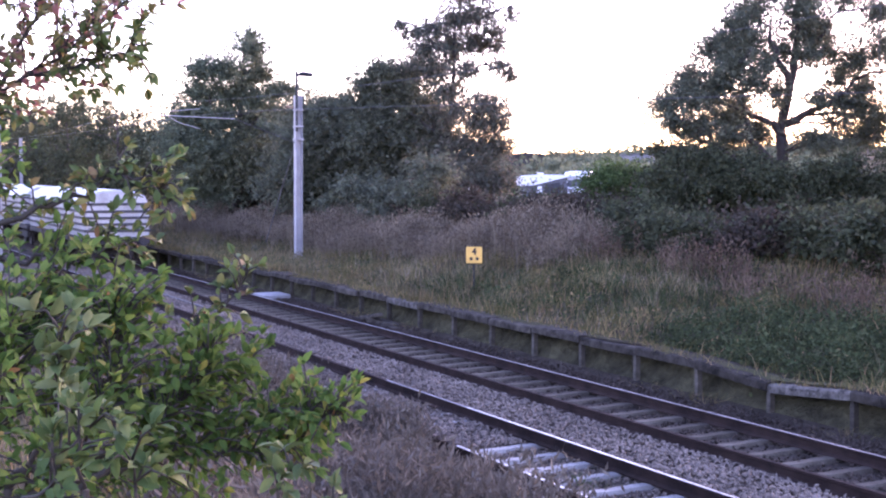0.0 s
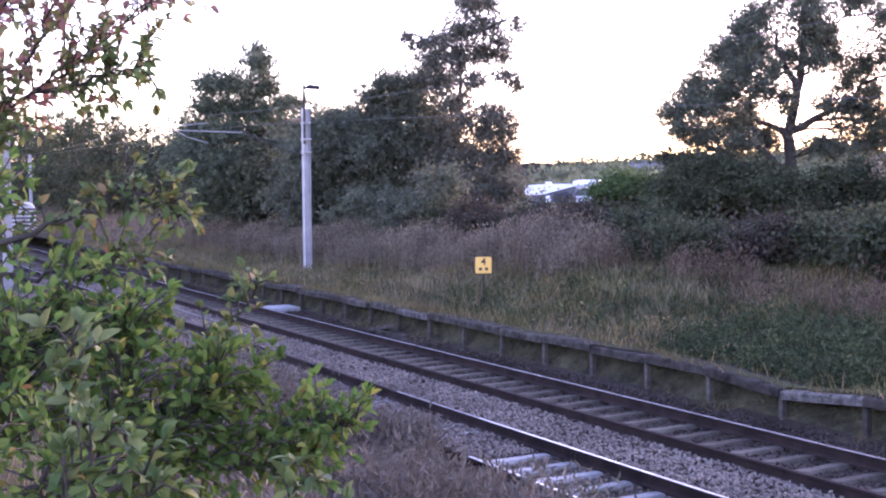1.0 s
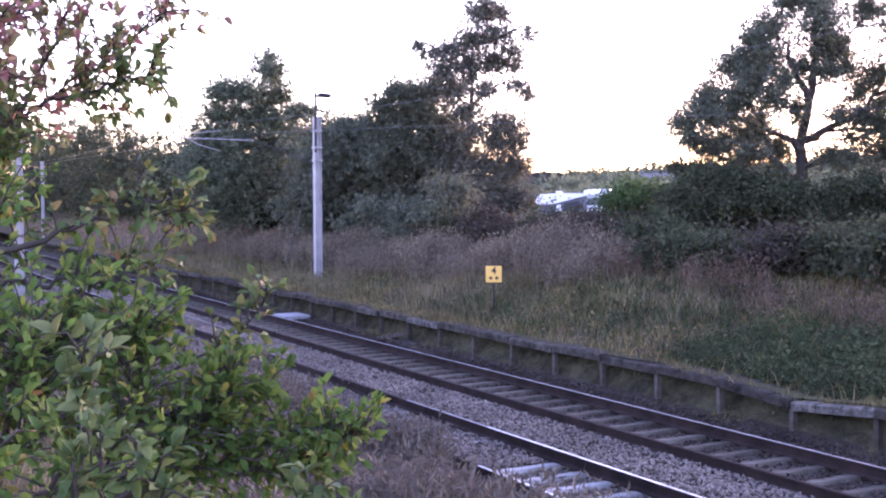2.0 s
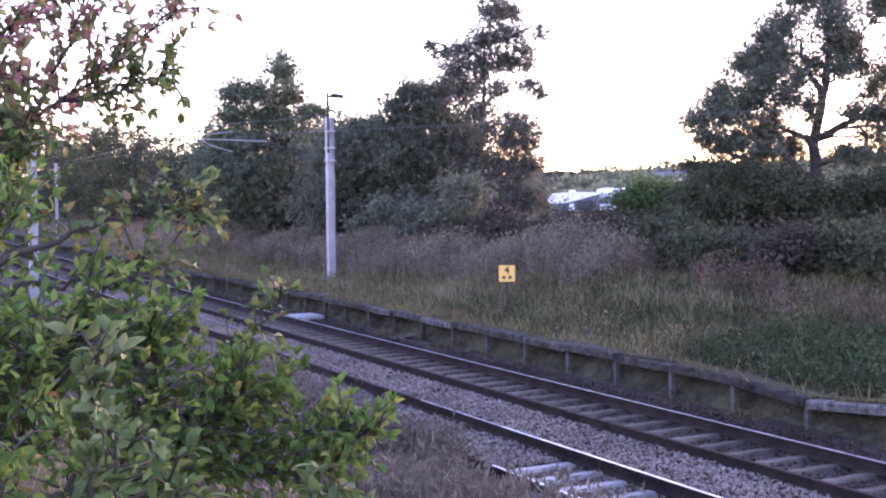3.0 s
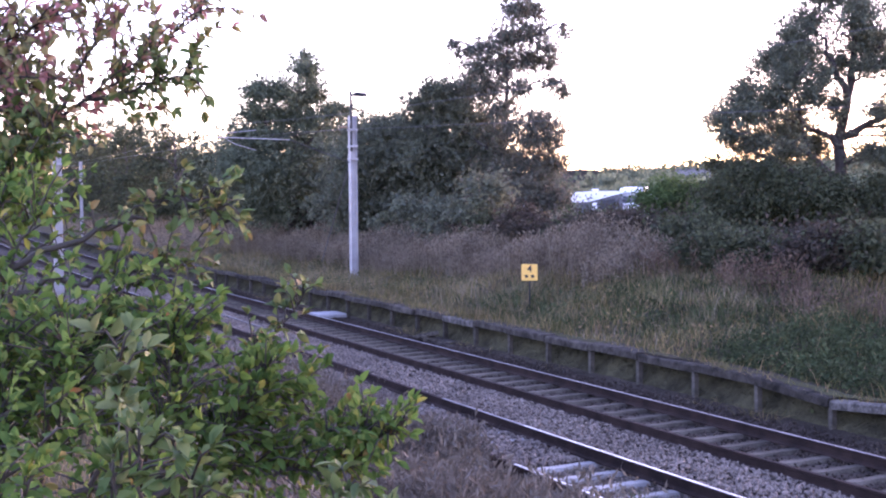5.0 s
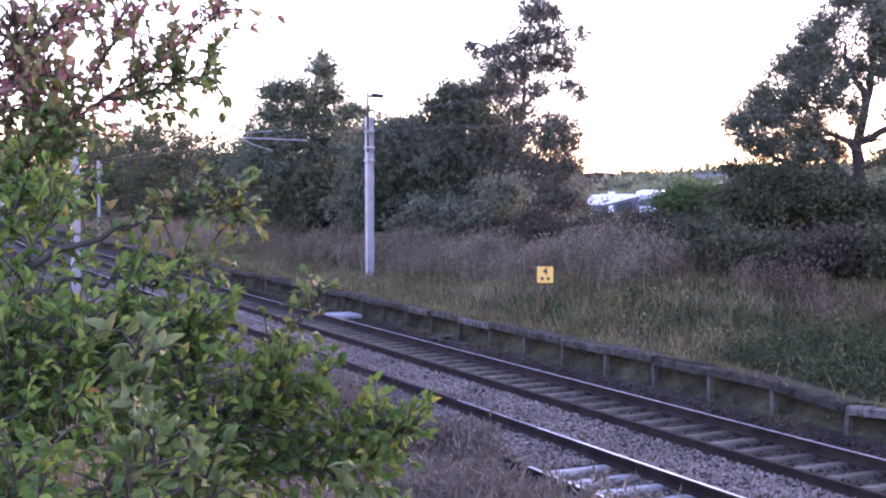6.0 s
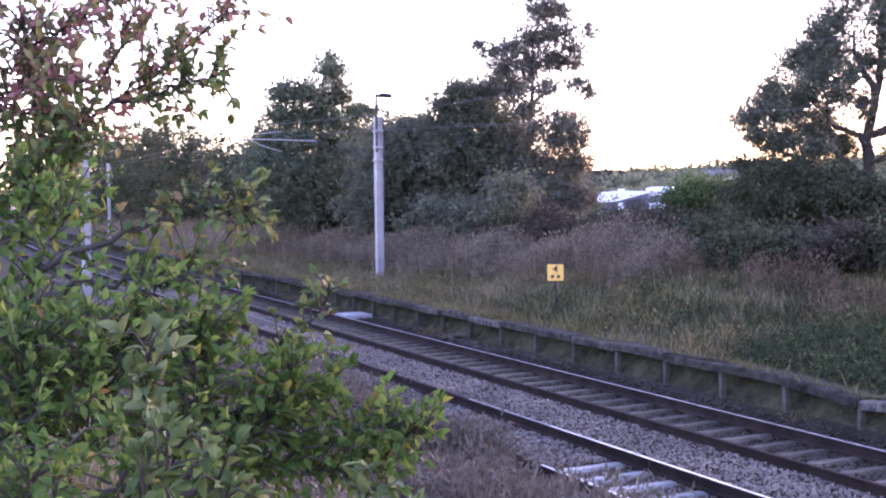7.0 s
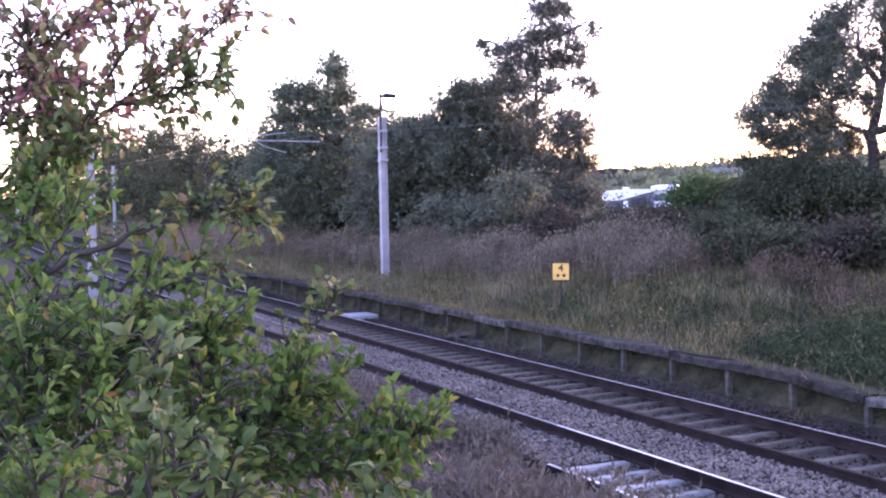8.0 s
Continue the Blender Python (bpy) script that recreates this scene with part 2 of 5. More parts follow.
def fast_mesh(name, verts, faces, mat, parent=None, smooth=False):
    """Many small faces of one size at once; faces is an (n, k) array."""
    me = bpy.data.meshes.new(name)
    verts, faces = np.asarray(verts, np.float32), np.asarray(faces, np.int32)
    k = faces.shape[1]
    me.vertices.add(len(verts))
    me.vertices.foreach_set("co", verts.ravel())
    me.loops.add(faces.size)
    me.loops.foreach_set("vertex_index", faces.ravel())
    me.polygons.add(len(faces))
    me.polygons.foreach_set("loop_start", np.arange(len(faces), dtype=np.int32) * k)
    me.update(calc_edges=True)
    me.validate()
    if smooth:
        me.polygons.foreach_set("use_smooth", np.ones(len(faces), dtype=bool))
    me.materials.append(mat)
    ob = new(name, me)
    ob.parent = parent
    return ob


# a small folded leaf of two triangles, and an oval leaf with a bent midrib
LEAF_S = (np.array([(0, 0, 0), (0.36, 0.45, 0.1), (0, 1, -0.08), (-0.36, 0.45, 0.1)]), np.array([(0, 1, 2), (0, 2, 3)]))
LEAF_O = (np.array([(0, 0, 0), (0.15, 0.2, 0.09), (0.255, 0.48, 0.12), (0.19, 0.78, 0.0), (0, 1.04, -0.2), (-0.19, 0.78, 0.0), (-0.255, 0.48, 0.12), (-0.15, 0.2, 0.09), (0, 0.5, 0.0)]),
          np.array([(0, 1, 8), (1, 2, 8), (2, 3, 8), (3, 4, 8), (4, 5, 8), (5, 6, 8), (6, 7, 8), (7, 0, 8)]))
LEAF_F = (np.array([(-0.3, 0.12, 0), (0.32, 0.3, 0.08), (0, 1.05, -0.05)]), np.array([(0, 1, 2)]))
LEAF_T = (LEAF_S[0] * np.array([0.38, 1, 1]), LEAF_S[1])
BLADE = (np.array([(-0.5, 0, 0), (0.5, 0, 0), (0.3, 0.06, 0.6), (-0.3, 0.06, 0.6), (0, 0.22, 1)]), np.array([(0, 1, 2), (0, 2, 3), (3, 2, 4)]))


def scatter(template, pos, axis_y, axis_z, size):
    """Copies of a template with its y along axis_y and its z near axis_z."""
    tv, tf = template
    y = axis_y / np.linalg.norm(axis_y, axis=1, keepdims=True)
    x = np.cross(y, axis_z)
    x /= np.linalg.norm(x, axis=1, keepdims=True) + 1e-9
    z = np.cross(x, y)
    size = np.asarray(size).reshape(-1, 1, 1)
    v = (tv[None, :, 0, None] * x[:, None] + tv[None, :, 1, None] * y[:, None] + tv[None, :, 2, None] * z[:, None]) * size + pos[:, None]
    f = tf[None] + (np.arange(len(pos)) * len(tv))[:, None, None]
    return v.reshape(-1, 3), f.reshape(-1, 3)


def blades(pos, height, width, lean, rng):
    """Upright blades at pos."""
    tv, tf = BLADE
    n = len(pos)
    a = rng.uniform(0, 2 * np.pi, n)
    lx, ly = rng.normal(0, lean, n), rng.normal(0, lean, n)
    ca, sa = np.cos(a)[:, None], np.sin(a)[:, None]
    w, h = np.asarray(width).reshape(-1, 1), np.asarray(height).reshape(-1, 1)
    X = tv[None, :, 0] * w
    Y = tv[None, :, 1] * h
    Z = tv[None, :, 2] * h
    vx = X * ca - Y * sa + lx[:, None] * Z * tv[None, :, 2] + pos[:, 0, None]
    vy = X * sa + Y * ca + ly[:, None] * Z * tv[None, :, 2] + pos[:, 1, None]
    vz = Z + pos[:, 2, None]
    f = tf[None] + (np.arange(n) * len(tv))[:, None, None]
    return np.stack([vx, vy, vz], -1).reshape(-1, 3), f.reshape(-1, 3)


# ---------------------------------------------------------------- ground
PROFILE_OFF = [-3000, -400, -60, -14, -11.8, -10.4, -9.0, -7.2, -5.6, -4.9, -2.2, 2.2, 2.86, 2.89, 4.2, 6.0, 8.5, 12, 20, 38, 60, 110, 200, 330, 600, 3000]
PROFILE_Z = [4, 3, 2.2, 2.1, 2.02, 1.55, 0.85, 0.15, -0.32, -0.36, -0.3, -0.42, -0.42, 0.3, 0.6, 0.95, 1.5, 1.95, 1.7, 1.3, 1.25, 1.7, 6.5, 15.0, 17.0, 20.0]


def ground_z(s, off):
    z = np.interp(off, PROFILE_OFF, PROFILE_Z)
    z = z - 0.55 * np.clip((s - 5) / 11, 0, 1) * np.clip((off - 3.2) / 2.4, 0, 1) * np.clip((16 - off) / 5, 0, 1)  # the bank sinks away from the ramp
    return z + 0.09 * np.sin(s * 0.7 + off * 0.5) * np.clip((np.abs(off) - 2.7) / 4, 0, 1) + 0.05 * np.sin(s * 2.1 - off * 1.3) * np.clip((off - 2.7) / 3, 0, 1)


def ground():
    ss = np.unique(np.concatenate([np.linspace(-30, 60, 121), np.linspace(60, 200, 50), np.linspace(200, 800, 30), [1500, 3000], np.linspace(-80, -30, 15), [-200, -600, -3000]]))
    oo = np.unique(np.concatenate([np.array(PROFILE_OFF), np.linspace(-14, -5, 25), np.linspace(2.62, 12, 26), np.linspace(12, 60, 20), np.linspace(60, 400, 25)]))
    S, O = np.meshgrid(ss, oo, indexing="ij")
    Z = ground_z(S, O)
    E = O + CURVE * np.minimum(S * S, 160000) / 2
    V = np.stack([S * TX + E * NX, 29.33 + S * TY + E * NY, Z], -1).reshape(-1, 3)
    n = len(oo)
    i, j = np.meshgrid(np.arange(len(ss) - 1), np.arange(n - 1), indexing="ij")
    a = (i * n + j).ravel()
    F = np.stack([a, a + 1, a + n + 1, a + n], -1)[:, ::-1]
    ob = fast_mesh("ground", V, F, M_SOIL, smooth=True)
    tagged(ob, "rough grassy railway bank and fields beyond", "ground", kind="structure")


def strip(name, o0, o1, z0, z1, s0, s1, mat, label, category, thick=0.12):
    """A long low slab that follows the line, domed a little."""
    ss = np.arange(s0, s1 + 0.1, 2.0)
    cols = [(o0, z0 - thick), (o0 + 0.35, z0), (o0 * 0.5 + o1 * 0.5, (z0 + z1) / 2 + 0.01), (o1 - 0.35, z1), (o1, z1 - thick)]
    V = [track(s, o, z) for s in ss for o, z in cols]
    k = len(cols)
    F = [(i * k + j, i * k + j + 1, (i + 1) * k + j + 1, (i + 1) * k + j) for i in range(len(ss) - 1) for j in range(k - 1)]
    ob = link_mesh(name, V, [f[::-1] for f in F], mat)
    return tagged(ob, label, category, kind="structure")


ground()
BALLAST = strip("ballast_bed", -5.0, 2.05, -0.235, -0.235, -60, 420, M_BALLAST_BED, "grey crushed stone ballast bed under both tracks", "ballast", 0.16)


def stones(name, n, s0, s1, o0, o1, z, size, mat, label, seed, power=1.0):
    rng = np.random.default_rng(seed)
    ss = s0 + (s1 - s0) * rng.uniform(0, 1, n) ** power
    oo = rng.uniform(o0, o1, n)
    e = oo + CURVE * ss * ss / 2
    P = np.stack([ss * TX + e * NX, 29.33 + ss * TY + e * NY, z + rng.uniform(-0.03, 0.03, n)], -1)
    tv = np.array([(1, 0, 0), (-1, 0, 0), (0, 1, 0), (0, -1, 0), (0, 0, 1), (0, 0, -1)], float) * 0.5
    tf = np.array([(0, 2, 4), (2, 1, 4), (1, 3, 4), (3, 0, 4), (2, 0, 5), (1, 2, 5), (3, 1, 5), (0, 3, 5)])
    a, b = rng.normal(0, 1, (n, 3)), rng.normal(0, 1, (n, 3))
    sz = rng.uniform(size * 0.6, size * 1.5, n)
    a /= np.linalg.norm(a, axis=1, keepdims=True)
    b = np.cross(a, b)
    b /= np.linalg.norm(b, axis=1, keepdims=True)
    c = np.cross(a, b)
    w = rng.uniform(0.6, 1.2, (n, 3)) * sz[:, None]
    V = tv[None, :, 0, None] * (a * w[:, :1])[:, None] + tv[None, :, 1, None] * (b * w[:, 1:2])[:, None] + tv[None, :, 2, None] * (c * w[:, 2:])[:, None]
    V = V + rng.normal(0, 0.12, V.shape) * sz[:, None, None] + P[:, None]
    F = tf[None] + (np.arange(n) * 6)[:, None, None]
    ob = fast_mesh(name, V.reshape(-1, 3), F.reshape(-1, 3), mat)
    return tagged(ob, label, "ballast", kind="stuff")


strip("cess", 1.5, 2.82, -0.27, -0.2, -60, 120, M_CINDER, "dirt and cinders beside the platform edge", "path", 0.2)
stones("cess_stones", 5000, -17, 30, 1.6, 2.3, -0.235, 0.06, M_STONE_DARK, "dirty stones beside the platform edge", 9, 1.2)
stones("dark_ballast", 17000, -17, 45, -0.72, 2.0, -0.224, 0.052, M_STONE_DARK, "soiled dark ballast stones between the rails", 3, 1.35)
stones("ballast_stones", 22000, -17, 45, -4.7, -2.3, -0.228, 0.056, M_STONE, "loose grey ballast stones around the siding rails", 7, 1.35)
stones("covering_ballast", 12000, -11.4, 30, -3.8, -2.55, -0.17, 0.06, M_STONE, "grey ballast stones half covering the siding sleepers", 8, 1.3)
stones("ballast_shoulder", 9000, -17, 30, -4.95, -4.02, -0.165, 0.065, M_STONE, "loose grey ballast stones along the siding", 6, 1.3)
stones("ballast_ridge", 24000, -17, 32, -2.3, -0.85, -0.15, 0.058, M_STONE, "heaped grey ballast stones between the two tracks", 4, 1.2)


# ---------------------------------------------------------------- track
def rail(name, off, s0, s1, tops, label):
    """Flat-bottomed rail: foot, web and head, with a worn running surface as its own part."""
    prof = [(-0.075, -0.175), (0.075, -0.175), (0.075, -0.16), (0.014, -0.135), (0.014, -0.05), (0.036, -0.038), (0.036, -0.003), (-0.036, -0.003), (-0.036, -0.038), (-0.014, -0.05), (-0.014, -0.135), (-0.075, -0.16)]
    ss = np.arange(s0, s1 + 0.1, 2.5)
    k = len(prof)
    V = [track(s, off + o, z) for s in ss for o, z in prof]
    F = [(i * k + j, i * k + (j + 1) % k, (i + 1) * k + (j + 1) % k, (i + 1) * k + j) for i in range(len(ss) - 1) for j in range(k)]
    F += [tuple(range(k)), tuple(range((len(ss) - 1) * k, len(ss) * k))[::-1]]
    ob = link_mesh(name, V, F, M_RAIL)
    tagged(ob, label, "rail", "rails")
    tp = [(-0.031, -0.0028), (-0.024, 0.0), (0.024, 0.0), (0.031, -0.0028)]
    cuts = [s0] + [c for c, _ in tops[1:]] + [s1]
    for (_, top_mat), c0, c1 in zip(tops, cuts, cuts[1:]):
        st = np.linspace(c0, c1, max(2, int((c1 - c0) / 2.5) + 1))
        V = [track(s, off + o, z) for s in st for o, z in tp]
        F = [(i * 4 + j, i * 4 + j + 1, i * 4 + j + 5, i * 4 + j + 4)[::-1] for i in range(len(st) - 1) for j in range(3)]
        link_mesh("running_surface", V, F, top_mat, ob, "worn bare steel top, sheen set by stretch" if top_mat is not M_RAIL else "rust-coloured steel top without sheen")
    return ob


NEAR = -3.18
rail("rail", 0.7525, -60, 420, [(-60, M_RAILTOP_FAR)], "rusty steel rail with worn top on concrete sleepers")
rail("rail", -0.7525, -60, 420, [(-60, M_RAIL)], "rusty steel rail with dull top on concrete sleepers")
# siding tops: rust, and sky sheen put into the steel colour stretch by stretch
rail("rail", NEAR + 0.7525, -60, 420, [(-60, M_RAILTOP), (-9.5, M_RAILTOP_FAR), (-6.5, M_RAIL), (14, M_RAILTOP_FAR)], "rusty steel rail with shiny top beside weeds")
rail("rail", NEAR - 0.7525, -60, 420, [(-60, M_RAILTOP), (-11.9, M_RAIL)], "rusty steel rail half hidden by dry weeds")


def sleeper_mesh(name, mat):
    """Concrete sleeper, dished in the middle."""
    bm = bmesh.new()
    prof = [(-1.25, -0.183), (-0.45, -0.178), (-0.25, -0.184), (0.25, -0.184), (0.45, -0.178), (1.25, -0.183)]
    rows = []
    for y, z in prof:
        rows.append([bm.verts.new(p) for p in ((-0.13, y, -0.36), (-0.085, y, z - 0.025), (-0.074, y, z), (0.074, y, z), (0.085, y, z - 0.025), (0.13, y, -0.36))])
    for a, b in zip(rows, rows[1:]):
        for k in range(5):
            bm.faces.new((a[k], a[k + 1], b[k + 1], b[k]))
    bm.faces.new(rows[0])
    bm.faces.new(rows[-1][::-1])
    bmesh.ops.recalc_face_normals(bm, faces=bm.faces[:])
    me = bpy.data.meshes.new(name)
    bm.to_mesh(me)
    bm.free()
    me.materials.append(mat)
    return me


def sleepers():
    rng = random.Random(5)
    old, pale = sleeper_mesh("sleeper", M_SLEEPER), sleeper_mesh("sleeper", M_SLEEPER_NEW)
    for i in range(150):
        s = -20.1 + i * 0.655
        ob = new("sleeper", old)
        ob.matrix_world = Matrix.Translation(track(s, rng.uniform(-0.02, 0.02), 0.012)) @ pose(0, 0, 0, 0, 0, track_yaw(s) + rng.uniform(-0.6, 0.6))
        tagged(ob, "weathered grey concrete sleeper set in ballast", "sleeper", "sleepers of the electrified track")
    for i in range(90):
        s = -20.14 + i * 0.655
        fresh = s < -11.5 or i in (16, 17, 21, 22)
        ob = new("sleeper", pale if fresh else old)
        z = 0.006 if fresh else -0.045
        ob.matrix_world = Matrix.Translation(track(s, NEAR + rng.uniform(-0.02, 0.02), z)) @ pose(0, 0, 0, 0, 0, track_yaw(s) + rng.uniform(-0.8, 0.8))
        tagged(ob, "pale clean concrete sleeper" if fresh else "grey concrete sleeper partly sunk in ballast", "sleeper", "sleepers of the siding track")


sleepers()


# ---------------------------------------------------------------- old platform edge
EDGE_S, EDGE_Z = [-26, -12.75, -11.2, -11.1, -9.4, -7.7, 0.4, 10], [0.5, 0.45, 0.29, 0.31, 0.42, 0.43, 0.43, 0.46]
POST_STEP = 1.825


def edge_line(s):
    """Offset and height of the coping's front edge; one slab has tipped up where the old ramp began."""
    return 2.28, float(np.interp(s, EDGE_S, EDGE_Z))


def platform_edge():
    rng = random.Random(8)
    root = new("platform_edge")
    root.location = track(0, 2.3, -0.3)
    tagged(root, "disused low platform edge with worn coping on short concrete posts", "platform edge", kind="structure")
    bpy.context.view_layer.update()
    inv = root.matrix_world.inverted()
    s = -11.16 - 7 * POST_STEP
    while s < 110:
        ln = POST_STEP
        o0, z0 = edge_line(s)
        o1, z1 = edge_line(s + ln - 0.02)
        dz, do = rng.uniform(-0.02, 0.02), rng.uniform(-0.045, 0.035)
        bm = bmesh.new()
        th = 0.15
        q = [[bm.verts.new(inv @ track(ss, o + do + a, z + dz + b)) for a, b in ((0, -th), (0, -0.03), (0.03, 0), (0.6, 0.0), (0.62, -th))] for ss, o, z in ((s, o0, z0), (s + ln * 0.5, (o0 + o1) / 2, (z0 + z1) / 2 + rng.uniform(-0.012, 0.006)), (s + ln - 0.02, o1, z1))]
        for a, b in zip(q, q[1:]):
            for k in range(5):
                bm.faces.new((a[k], a[(k + 1) % 5], b[(k + 1) % 5], b[k]))
        bm.faces.new(q[0])
        bm.faces.new(q[-1][::-1])
        bmesh.ops.recalc_face_normals(bm, faces=bm.faces[:])
        pale = -13.5 < s < -11.5 or rng.random() < 0.12
        part("coping_slab", bm, M_EDGE_PALE if pale else M_EDGE, root)
        s += ln
    for i in range(40):
        s = -11.16 + (i - 6) * POST_STEP
        o, z = edge_line(s)
        bm = bmesh.new()
        lean = rng.uniform(-0.03, 0.03)
        box(bm, -0.045, 0.045, -0.06, 0.06, -0.3, z + 0.02, 0.012)
        for v in bm.verts:
            v.co.x += lean * (v.co.z + 0.25)
        ob = part("post", bm, M_POST, root)
        ob.matrix_world = Matrix.Translation(track(s, o + 0.1, -0.16)) @ pose(0, 0, 0, 0, 0, track_yaw(s))
    # worn white marking on the tipped slab, no longer legible
    for i in range(5):
        s = -11.75 - i * 0.13
        o, z = edge_line(s)
        ob = part("marking", box(bmesh.new(), -0.02, 0.02, -0.004, 0.004, -0.04, 0.04 - 0.012 * (i % 3)), M_EDGE_PALE, root, "worn white paint mark")
        ob.matrix_world = Matrix.Translation(track(s, o - 0.05, z - 0.085)) @ pose(0, 0, 0, 0, 0, track_yaw(s))
    # earth face under the coping, set back behind the posts
    ss = np.arange(-24, 110, 0.8)
    V, F = [], []
    for i, s in enumerate(ss):
        o, z = edge_line(s)
        for b in (-0.42, 0.0, z - 0.1):
            V.append(inv @ track(s, o + 0.56 + rng.uniform(-0.05, 0.02) - (0.5 if b == -0.42 else 0.26 if b == 0 else 0), b - 0.08 * (b == 0) + 0.14 * (b == -0.42)))
        if i:
            for k in range(2):
                F.append(((i - 1) * 3 + k, (i - 1) * 3 + k + 1, i * 3 + k + 1, i * 3 + k))
    V2, F2 = [], []
    ss = np.arange(-24, 108, 0.5)
    for i, s in enumerate(ss):
        o, z = edge_line(s)
        for a, b in ((0.22 + rng.uniform(-0.1, 0.1), 0.004), (0.4, 0.01 + rng.uniform(0, 0.02)), (0.7, -0.03)):
            V2.append(inv @ track(s, o + a, z + b))
        if i:
            for k in range(2):
                F2.append((i * 3 + k, i * 3 + k + 1, (i - 1) * 3 + k + 1, (i - 1) * 3 + k))
    link_mesh("turf", V2, F2, M_SOIL, root, "soil and turf creeping over the coping")
    link_mesh("earth_face", V, F, M_FASCIA, root, "dark crumbling earth behind the posts")


platform_edge()


def small_trackside():
    bm = box(bmesh.new(), -0.55, 0.55, -0.45, 0.45, 0, 0.2, 0.03)
    ob = part("concrete_slab", bm, M_SLAB)
    ob.matrix_world = Matrix.Translation(track(10.9, 1.75, -0.3)) @ pose(0, 0, 0, 0, 0, track_yaw(11))
    tagged(ob, "pale flat concrete slab on the ballast", "concrete slab")
    rng = random.Random(3)
    for i in range(5):
        bm = box(bmesh.new(), -0.6, 0.6, -0.1, 0.1, 0, 0.1, 0.015)
        ob = part("broken_slab", bm, M_EDGE)
        ob.matrix_world = Matrix.Translation(track(2.5 + i * 0.45, 1.9 + rng.uniform(-0.15, 0.1), -0.3 + 0.09 * i * (i < 3))) @ pose(0, 0, 0, rng.uniform(-6, 6), rng.uniform(-6, 10), track_yaw(3) + rng.uniform(-25, 25))
        tagged(ob, "fallen weathered coping piece lying by the platform", "broken slab", "fallen coping pieces")
    # a spare length of rail lying between the tracks
    bm = box(bmesh.new(), -6, 6, -0.035, 0.035, 0, 0.12, 0.01)
    ob = part("spare_rail", bm, M_RAILTOP_DULL)
    ob.matrix_world = Matrix.Translation(track(12.5, -1.35, -0.22)) @ pose(0, 0, 0, 0, 0, track_yaw(12.5))
    tagged(ob, "loose length of rail lying in the ballast", "rail")


small_trackside()


# ---------------------------------------------------------------- masts, wires, sign
def mast(name, s, off, top, label, lamp=False, arm=0, width=0.27):
    base = float(ground_z(s, off))
    root = new(name)
    root.matrix_world = Matrix.Translation(track(s, off, base - 0.05)) @ pose(0, 0, 0, 0, 0, track_yaw(s))
    tagged(root, label, "mast", "overhead line masts")
    h = top - base
    bm = bmesh.new()
    w = width
    half = [(-w / 2, -w / 2), (w / 2, -w / 2), (w / 2, 0.018 - w / 2), (0.008, 0.018 - w / 2), (0.008, w / 2 - 0.018), (w / 2, w / 2 - 0.018)]
    sec = half + [(-px, -py) for px, py in half]
    low, high = [bm.verts.new((px, py, 0)) for px, py in sec], [bm.verts.new((px, py, h)) for px, py in sec]
    for k in range(12):
        bm.faces.new((low[k], low[(k + 1) % 12], high[(k + 1) % 12], high[k]))
    bm.faces.new(high)
    part("column", bm, M_GALV, root)
    part("base_plate", box(bmesh.new(), -0.3, 0.3, -0.3, 0.3, -0.1, 0.1, 0.02), M_SLAB, root)
    if lamp:
        part("stay_wire", tube(bmesh.new(), [(0.1, 0, h - 1.6), (2.1, 0.6, 0.6)], 0.022, 5), M_WIRE, root)
    for zz in (h - 1.25, h - 0.6, h - 1.75):
        part("bracket_plate", box(bmesh.new(), -w / 2 - 0.03, w / 2 + 0.03, -w / 2 - 0.03, w / 2 + 0.03, zz, zz + 0.08, 0.01), M_GALV, root)
    if lamp:
        bm = tube(bmesh.new(), [(-0.1, 0.1, h - 1.4), (-0.1, 0.1, h + 0.95)], 0.055, 6)
        part("lamp_pole", bm, M_DARKMETAL, root)
        bm = tube(bmesh.new(), [(-0.1, 0.1, h + 0.78), (-0.16, -0.12, h + 0.84), (-0.26, -0.5, h + 0.8)], [0.04, 0.1, 0.085], 8)
        part("lamp_head", bm, M_DARKMETAL, root, "small dark lantern")
    if arm:
        d = 1 if off > 0 else -1
        bm = tube(bmesh.new(), [(0, 0.1 * d, h - 1.85), (0, arm * 0.46 * d, h - 0.97)], 0.014, 6)
        part("cantilever_strut", bm, M_WIRE, root)
        bm = tube(bmesh.new(), [(0, arm * 0.46 * d, h - 0.97), (0, arm * d, h - 0.9)], 0.018, 6)
        part("cantilever_arm", bm, M_GALV, root)
        bm = tube(bmesh.new(), [(0, arm * 0.7 * d, h - 0.62), (0, arm * 1.02 * d, h - 0.82)], 0.014, 6)
        part("steady_arm", bm, M_GALV, root)
        bm = tube(bmesh.new(), [(0, 0.1 * d, h - 0.45), (0, arm * 0.55 * d, h - 0.9)], 0.008, 6)
        part("cantilever_tie", bm, M_WIRE, root)
        bm = tube(bmesh.new(), [(0, arm * 0.92 * d, h - 0.92), (0, arm * 0.85 * d, h - 1.15), (0, arm * 0.7 * d, h - 1.38)], 0.014, 6)
        part("registration_arm", bm, M_GALV, root)
        bm = bmesh.new()
        for i in range(5):
            tube(bm, [(0, (0.22 + i * 0.07) * d, h - 0.46), (0, (0.25 + i * 0.07) * d, h - 0.46)], 0.06, 8)
        part("insulator", bm, M_INSUL, root)
    return root


